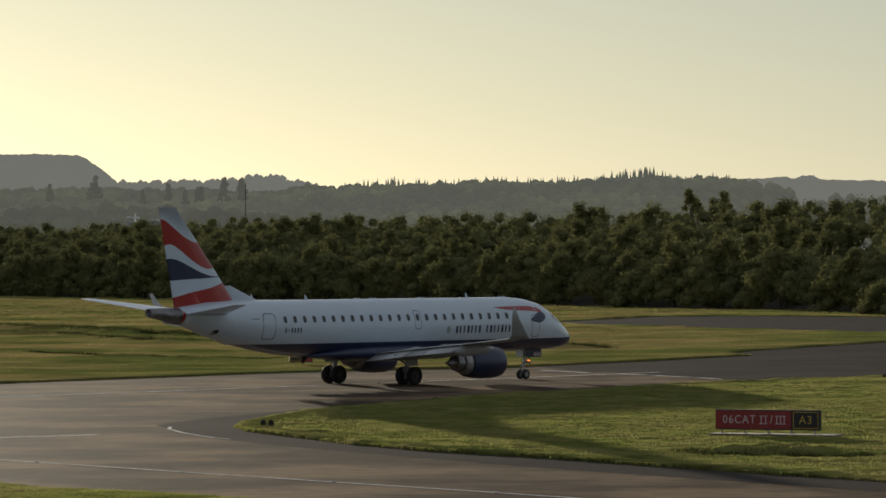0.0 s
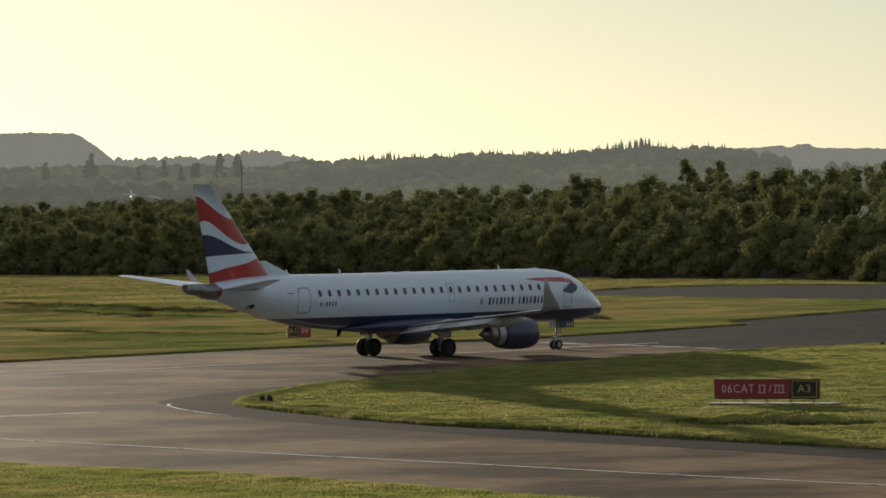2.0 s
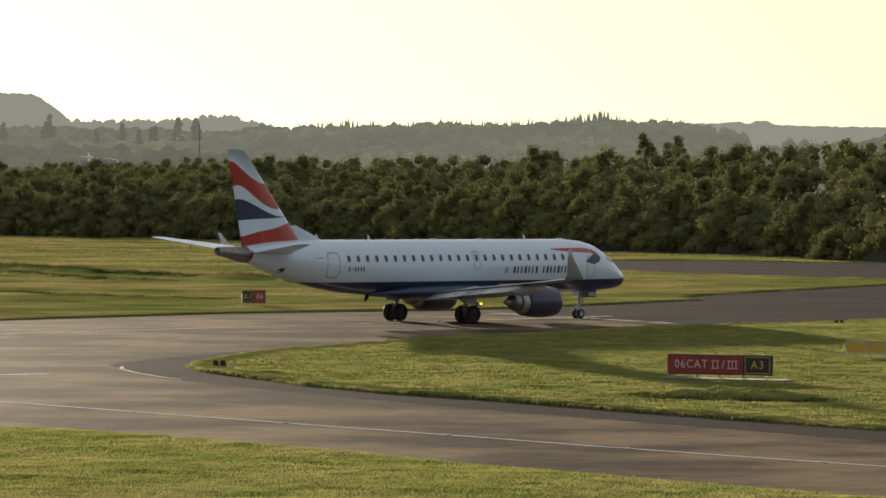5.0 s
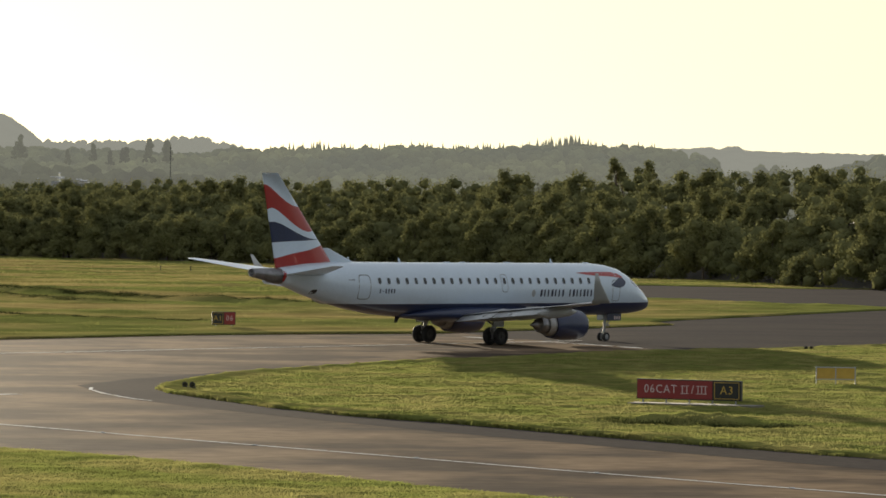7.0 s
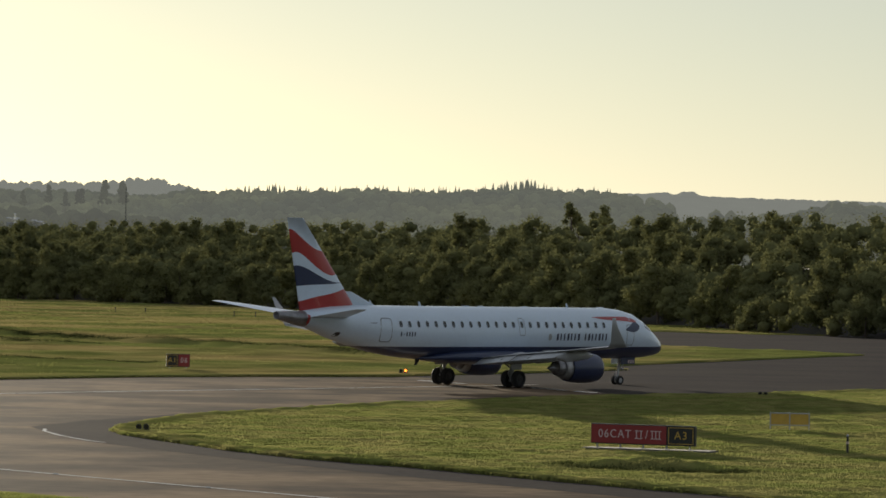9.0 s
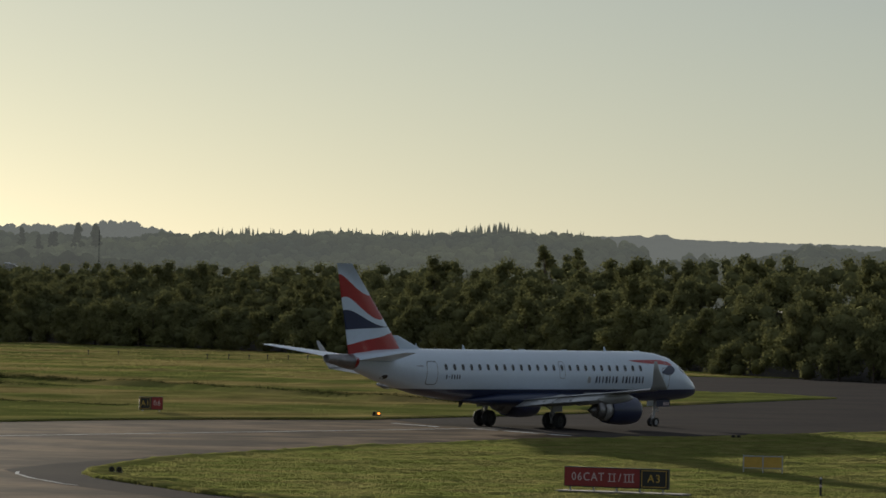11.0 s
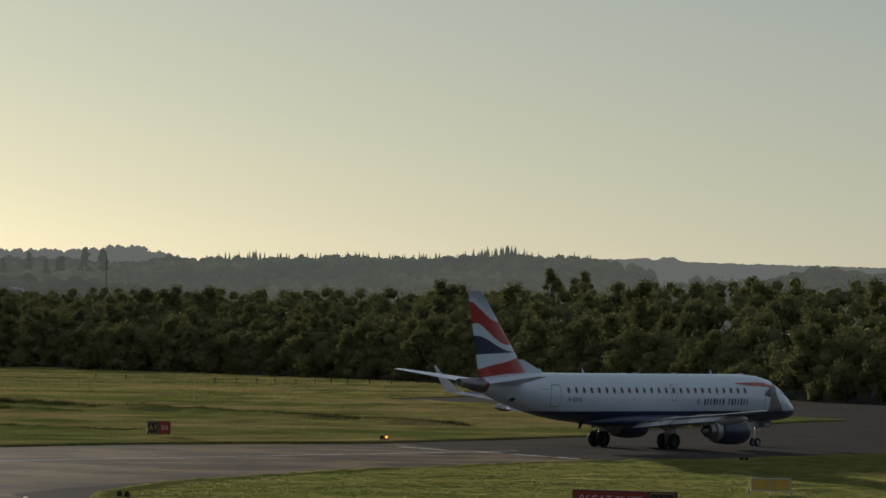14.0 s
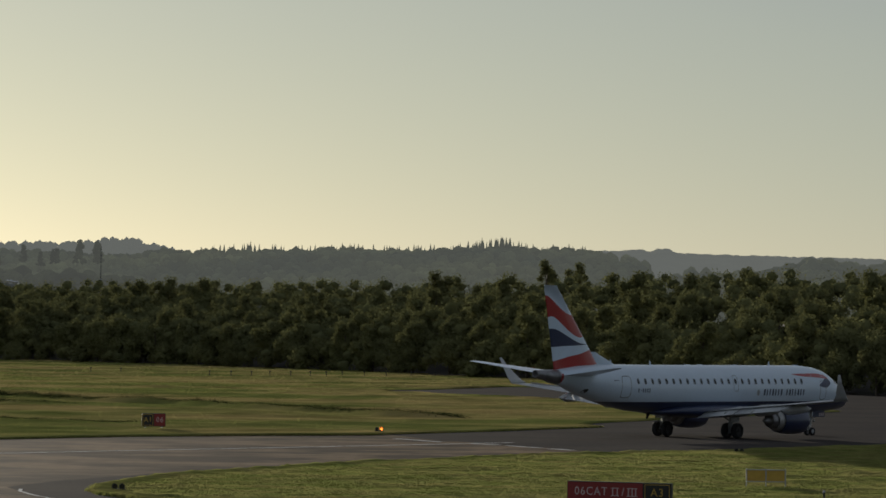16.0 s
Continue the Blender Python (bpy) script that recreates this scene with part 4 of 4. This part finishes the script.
def lobes_of(rng, h, r, low, lobes):
    cs, rs = [], []
    for i in range(lobes):
        a, q = rng.uniform(0, 2 * np.pi), (i + rng.random()) / lobes
        zc = h * (low + (0.93 - low) * (0.1 + 0.85 * q))
        spread = r * (1.0 - 0.75 * max(0, (zc / h - 0.5)) / 0.5) * rng.uniform(0.25, 0.85)
        cs.append((np.cos(a) * spread, np.sin(a) * spread, zc))
        rs.append(r * rng.uniform(0.24, 0.46))
    return np.array(cs), np.array(rs)


def make_tree(seed, h, r, low, lobes, n, size, label, airy=False):
    rng = np.random.default_rng(seed)
    tree = thing("tree", label, "tree", "trees of the wood edge")
    cs, rs = lobes_of(rng, h, r, low, lobes)
    bm = bmesh.new()
    rod(bm, (0, 0, -1), (0.1, 0.1, h * 0.45), 0.022 * h, 0.012 * h, 8)
    rod(bm, (0.1, 0.1, h * 0.45), (0, 0, h * 0.85), 0.012 * h, 0.003 * h, 6)
    for c in cs[::2]:
        rod(bm, (0.05, 0.05, max(c[2] - h * 0.25, h * 0.15)), tuple(c), 0.006 * h, 0.002 * h, 5)
    part("trunk", bm, BARK, tree)
    v, f = foliage(cs, rs * (0.6 if airy else 1.0), n // lobes, size, rng)
    put("crown", v.tolist(), f.tolist(), LEAF, tree, "", True)
    return tree


TREES = [make_tree(11 + i, *row) for i, row in enumerate((
    (9.5, 3.4, 0.03, 13, 3737, 0.17, "broad dark green deciduous tree with a rounded crown"),
    (11, 3.2, 0.05, 14, 3737, 0.17, "tall dark green deciduous tree at the wood edge"),
    (8.5, 3.6, 0.02, 12, 3575, 0.17, "spreading olive green deciduous tree"),
    (10, 2.6, 0.04, 13, 3575, 0.16, "narrow olive green birch-like tree"),
    (6.5, 3.4, 0.0, 12, 3087, 0.16, "low bushy green shrub at the wood edge"),
    (4.5, 3.2, 0.0, 10, 2437, 0.16, "low rounded willow-like shrub"),
))]


def edge_at(x):
    """How far away the wood's edge lies."""
    return float(np.interp(x, [-140, -93, -14, 26, 48, 66, 100], [1060, 1012, 850, 718, 655, 560, 470]))


rng = np.random.default_rng(5)
first = [True] * len(TREES)
spots = []
for row in range(9):
    for k in range(31):
        u = (k + rng.uniform(-0.3, 0.3) + 0.5 * (row % 2)) / 30
        x0 = -122 + 210 * u
        depth = (row - 1) * 17 + rng.uniform(-4, 4) + 5 if row > 1 else row * 5 + rng.uniform(-1.5, 1.5) + 2
        y = edge_at(x0) + depth
        x = x0 * y / edge_at(x0)
        kind = int(rng.choice([4, 5, 4], p=[0.5, 0.3, 0.2])) if row == 0 else int(rng.choice([0, 1, 2, 3], p=[0.3, 0.2, 0.3, 0.2]))
        spots.append((kind, x, y, max(0.0, depth - 10) * 0.062, rng.uniform(0.8, 1.2)))
for kind, x, y, z, sc in spots:
    m = pose(x, y, z, 0, 0, float(rng.uniform(0, 360))) @ Matrix.Diagonal((sc * float(rng.uniform(0.95, 1.2)), sc * 1.1, sc, 1))
    if first[kind]:
        TREES[kind].matrix_basis = m
        first[kind] = False
    else:
        t = copy_thing(TREES[kind], m)
        t.scale = m.to_scale()
# the closed canopy between and behind them
rng = np.random.default_rng(21)
n = 2100
cx, cd = rng.uniform(-150, 110, n), rng.uniform(8, 175, n)
cy = np.array([edge_at(v) for v in cx]) + cd
cr = rng.uniform(1.2, 2.6, n)
tops_of = [np.stack([cx * cy / (cy - cd), cy, np.maximum(0.0, cd - 10) * 0.062 + rng.uniform(6.5, 10.0, n) - cr * 1.1], 1)]
n = 1300
ux, ud = rng.uniform(-135, 105, n), rng.uniform(0, 16, n)
uy = np.array([edge_at(v) for v in ux]) + ud
ur = rng.uniform(0.8, 1.7, n)
tops_of.append(np.stack([ux * uy / (uy - ud), uy, rng.uniform(0.8, 3.0, n) + 0.35 * ud - ur * 0.4], 1))
v, f = foliage(np.concatenate(tops_of), np.concatenate([cr, ur]), 100, 0.18, rng, 2)
tagged(put("wood_canopy", v.tolist(), f.tolist(), LEAF, smooth=True), "dense olive green canopy of scrubby woodland", "woods", kind="stuff")
bank = [(x, edge_at(x) + d, z) for x in (-160, -140, -93, -14, 26, 48, 66, 100, 140) for d, z in ((-2, -0.3), (10, 0.0), (150, 8.6), (420, 10.0))]
tagged(put("bank", bank, [(i * 4 + k, i * 4 + 4 + k, i * 4 + 5 + k, i * 4 + 1 + k) for i in range(8) for k in range(3)], SOIL), "dark wooded slope under the trees", kind="structure")


# ---- far woods, ridges and hills ----
def ridge(name, line, depth, mat, label, dist, trees=0, crown=4.0, conifers=(), seed=1, wide=0.2, broad=False):
    """A long hill with its skyline given as (bearing, elevation) in degrees at a distance; woods stand on it."""
    rng = np.random.default_rng(seed)
    az = np.linspace(line[0][0], line[-1][0], 160)
    el = np.interp(az, [p[0] for p in line], [p[1] for p in line])
    x = dist * np.tan(np.radians(az))
    z = EYE[2] + dist * np.tan(np.radians(el))
    drop = crown * 0.9 if trees else 0.0
    rows = [(-1.0, 0.0), (-0.7, 0.35), (-0.4, 0.68), (-0.15, 0.92), (0.0, 1.0), (0.3, 0.9), (1.0, 0.3)]
    verts, faces = [], []
    for i, (d, f) in enumerate(rows):
        for j in range(len(x)):
            verts.append((x[j] * (1 + d * depth / dist), dist + d * depth, (z[j] - drop) * f + rng.normal(0, 0.3)))
    n = len(x)
    faces = [(i * n + j, i * n + j + 1, (i + 1) * n + j + 1, (i + 1) * n + j) for i in range(len(rows) - 1) for j in range(n - 1)]
    ball, tri = BALLS[1 if dist > 2000 else 2]
    if trees:
        u, d = rng.uniform(0, 1, trees), -rng.random(trees) ** 1.4 * 0.8
        tx = x[0] + (x[-1] - x[0]) * u
        ht = np.interp(-d, [0, 0.15, 0.4, 0.7, 1], [1, 0.92, 0.68, 0.35, 0])
        tz = (np.interp(tx, x, z) - drop) * ht
        for k in range(trees):
            r = crown * rng.uniform(0.6, 1.2)
            o = len(verts)
            q = ball * rng.uniform(0.85, 1.15, (len(ball), 1)) * [r, r, r * rng.uniform(0.85, 1.3)]
            verts += (q + [tx[k] * (1 + d[k] * depth / dist), dist + d[k] * depth, tz[k] + r * 0.35]).tolist()
            faces += (tri + o).tolist()
    for a, top, h in conifers if broad else ():
        # a broad uneven crown of many small clumps
        bx, bz = dist * math.tan(radians(a)), EYE[2] + dist * math.tan(radians(top)) - h
        for clump in range(60):
            t0 = rng.uniform(0.1, 0.95)
            out = h * wide * (1.0 - t0) ** 0.7 * rng.uniform(0.2, 1.0)
            an, r = rng.uniform(0, 2 * math.pi), h * rng.uniform(0.045, 0.085)
            o = len(verts)
            q = ball * rng.uniform(0.7, 1.25, (len(ball), 1)) * r
            verts += (q + [bx + out * math.cos(an), dist + out * math.sin(an), bz + h * t0 - r * 0.4]).tolist()
            faces += (tri + o).tolist()
    for a, top, h in conifers if not broad else ():
        bx, bz = dist * math.tan(radians(a)), EYE[2] + dist * math.tan(radians(top)) - h
        for tier in range(7):
            t0 = tier / 7
            rad = h * wide * (1 - t0 ** 1.5) * rng.uniform(0.75, 1.2)
            o = len(verts)
            verts.append((bx, dist - 2, bz + h * min(1.0, t0 + 0.32)))
            for k in range(9):
                an, rr = 2 * math.pi * k / 9 + tier, rad * (1.0 if k % 2 else 0.6)
                verts.append((bx + rr * math.cos(an), dist - 2 + rr * math.sin(an), bz + h * (t0 * 0.92 - 0.02 * (k % 2))))
            faces += [(o, o + 1 + k, o + 1 + (k + 1) % 9) for k in range(9)]
    return tagged(put(name, verts, faces, mat), label, "woods" if trees else "hill", kind="stuff" if trees else "structure")


rng = np.random.default_rng(9)
def tops(a):
    """How high the conifer tops reach along the ridge."""
    return float(np.interp(a, [-1.7, -0.9, -0.6, -0.2, 0.5, 1.0, 1.3, 1.9, 2.2, 2.45, 2.7, 2.9, 3.05, 3.6, 4.0], [1.02, 1.07, 1.1, 1.06, 1.09, 1.12, 1.1, 1.11, 1.16, 1.19, 1.2, 1.15, 1.11, 1.12, 1.08]))


CONIFERS = [(float(a), tops(a) + float(rng.uniform(-0.03, 0.065) + 0.03 * rng.random() ** 3), float(rng.uniform(9, 13))) for a in rng.uniform(-1.3, 3.75, 190)]
CONIFERS += [(2.3, 1.21, 13), (2.38, 1.25, 14), (2.5, 1.24, 14), (2.57, 1.23, 14), (2.64, 1.265, 15), (2.75, 1.25, 14), (2.86, 1.225, 13), (2.95, 1.19, 12), (3.3, 1.17, 12), (3.42, 1.15, 12), (-0.71, 1.14, 13)]
# these woods and lone trees carry their haze as emission in the material
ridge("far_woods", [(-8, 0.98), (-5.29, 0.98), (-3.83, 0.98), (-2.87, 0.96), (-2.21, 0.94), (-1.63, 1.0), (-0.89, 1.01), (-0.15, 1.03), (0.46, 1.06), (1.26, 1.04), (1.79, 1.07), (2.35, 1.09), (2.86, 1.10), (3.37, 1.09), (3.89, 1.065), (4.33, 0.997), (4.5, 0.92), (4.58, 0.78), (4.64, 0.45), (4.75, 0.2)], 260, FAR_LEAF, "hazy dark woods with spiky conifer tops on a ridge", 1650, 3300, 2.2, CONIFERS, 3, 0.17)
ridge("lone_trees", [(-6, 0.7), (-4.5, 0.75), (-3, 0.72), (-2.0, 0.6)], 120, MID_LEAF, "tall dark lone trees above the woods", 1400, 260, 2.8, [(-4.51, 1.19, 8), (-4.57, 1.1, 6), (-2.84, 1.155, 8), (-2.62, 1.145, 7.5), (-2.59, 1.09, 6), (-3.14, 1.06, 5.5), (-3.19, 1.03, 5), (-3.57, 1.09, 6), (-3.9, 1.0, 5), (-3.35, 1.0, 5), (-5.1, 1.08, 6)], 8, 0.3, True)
# grey haze over the hills is put in as surface glow
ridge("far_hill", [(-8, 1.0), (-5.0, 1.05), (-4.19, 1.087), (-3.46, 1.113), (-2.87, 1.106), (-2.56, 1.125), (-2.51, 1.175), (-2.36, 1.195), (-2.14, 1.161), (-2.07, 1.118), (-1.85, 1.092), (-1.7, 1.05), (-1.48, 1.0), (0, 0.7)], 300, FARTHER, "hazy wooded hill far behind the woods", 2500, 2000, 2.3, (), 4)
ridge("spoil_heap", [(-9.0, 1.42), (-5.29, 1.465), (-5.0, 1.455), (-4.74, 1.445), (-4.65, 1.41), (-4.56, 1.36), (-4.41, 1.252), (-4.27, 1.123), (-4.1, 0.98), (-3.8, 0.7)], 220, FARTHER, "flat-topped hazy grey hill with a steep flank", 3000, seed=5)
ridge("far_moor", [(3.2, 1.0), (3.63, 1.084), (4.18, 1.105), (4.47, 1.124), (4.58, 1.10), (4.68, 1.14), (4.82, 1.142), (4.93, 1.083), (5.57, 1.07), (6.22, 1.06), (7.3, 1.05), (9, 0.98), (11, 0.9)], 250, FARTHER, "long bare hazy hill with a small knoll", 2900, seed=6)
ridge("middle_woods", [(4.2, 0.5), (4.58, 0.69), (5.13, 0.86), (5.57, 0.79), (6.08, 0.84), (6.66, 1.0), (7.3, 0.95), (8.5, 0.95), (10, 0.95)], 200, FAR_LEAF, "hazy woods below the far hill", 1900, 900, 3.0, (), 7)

# things that stand over the canopy
CHROME = material("polished_metal", (0.8, 0.8, 0.8), 0.12, 1.0, vary=0.05)
AIRY = make_tree(40, 17, 4.2, 0.42, 16, 2400, 0.2, "tall airy tree standing above the wood", True)
for i, (az, dist, top) in enumerate(((3.23, 1080, 1.02), (3.68, 1100, 0.99), (3.55, 1085, 0.9), (3.32, 1090, 0.9))):
    at = pose(dist * math.tan(radians(az)), dist, EYE[2] + dist * math.tan(radians(top)) - 17, 0, 0, az * 90)
    if i:
        copy_thing(AIRY, at)
    else:
        AIRY.matrix_basis = at

mast = thing("mast", "slender dark mast above the woods", "mast", m=pose(-2.57 / 57.3 * 1150, 1150, 0))
bm = bmesh.new()
rod(bm, (0, 0, 0), (0, 0, 7 + 1150 * math.tan(radians(1.06))), 0.14, 0.08, 8)
part("pole", bm, BLACK, mast)
bm = bmesh.new()
box(bm, -0.25, 0.25, -0.25, 0.25, 12.0, 20.0, 0.05)
part("lattice_base", bm, GREY, mast, "grey lattice base")

plant = thing("industrial_building", "far grey building with glinting metal roof edges among trees", "building", m=pose(math.tan(radians(-3.98)) * 1120, 1120, 10.0))
bm = bmesh.new()
box(bm, -2.5, 6.8, 0, 6, -6, 8.4)
part("wall", bm, GREY, plant)
for x0, x1, z in ((-2.6, 0.8, 9.4), (-1.2, 2.0, 9.0), (3.8, 5.4, 8.9), (4.6, 6.9, 8.6), (-6.2, -5.8, 8.9), (-0.6, -0.1, 10.5)):
    bm = bmesh.new()
    rod(bm, (x0, -0.5, z), (x1, -0.5, z), 0.16, seg=20)
    part("roof_pipe", bm, CHROME, plant, "glinting round metal roof edge", True)
bm = bmesh.new()
rod(bm, (-0.35, -0.2, 8), (-0.35, -0.2, 10.6), 0.12, 0.1, 8)
part("stack", bm, CHROME, plant, "thin bright metal stack")
bm = bmesh.new()
rod(bm, (6.8, -0.3, 5), (6.8, -0.3, 8.6), 0.12, 0.1, 8)
part("stack", bm, CHROME, plant, "thin bright metal stack")


# ---- what moves ----
def motions():
    walk(airliner, [(t, pose(x, y, 0.0, ROLL, 0, h)) for t, x, y, h in TAXI])
    ts = np.arange(0, 16.001, 0.1)
    xs, ys = (np.interp(ts, [r[0] for r in TAXI], [r[i] for r in TAXI]) for i in (1, 2))
    run = np.concatenate([[0], np.cumsum(np.hypot(np.diff(xs), np.diff(ys)))])
    for tyre, place, r in WHEELS:
        walk(tyre, [(float(t), pose(*place, 0, math.degrees(d / r), 0)) for t, d in zip(ts, run)])


motions()
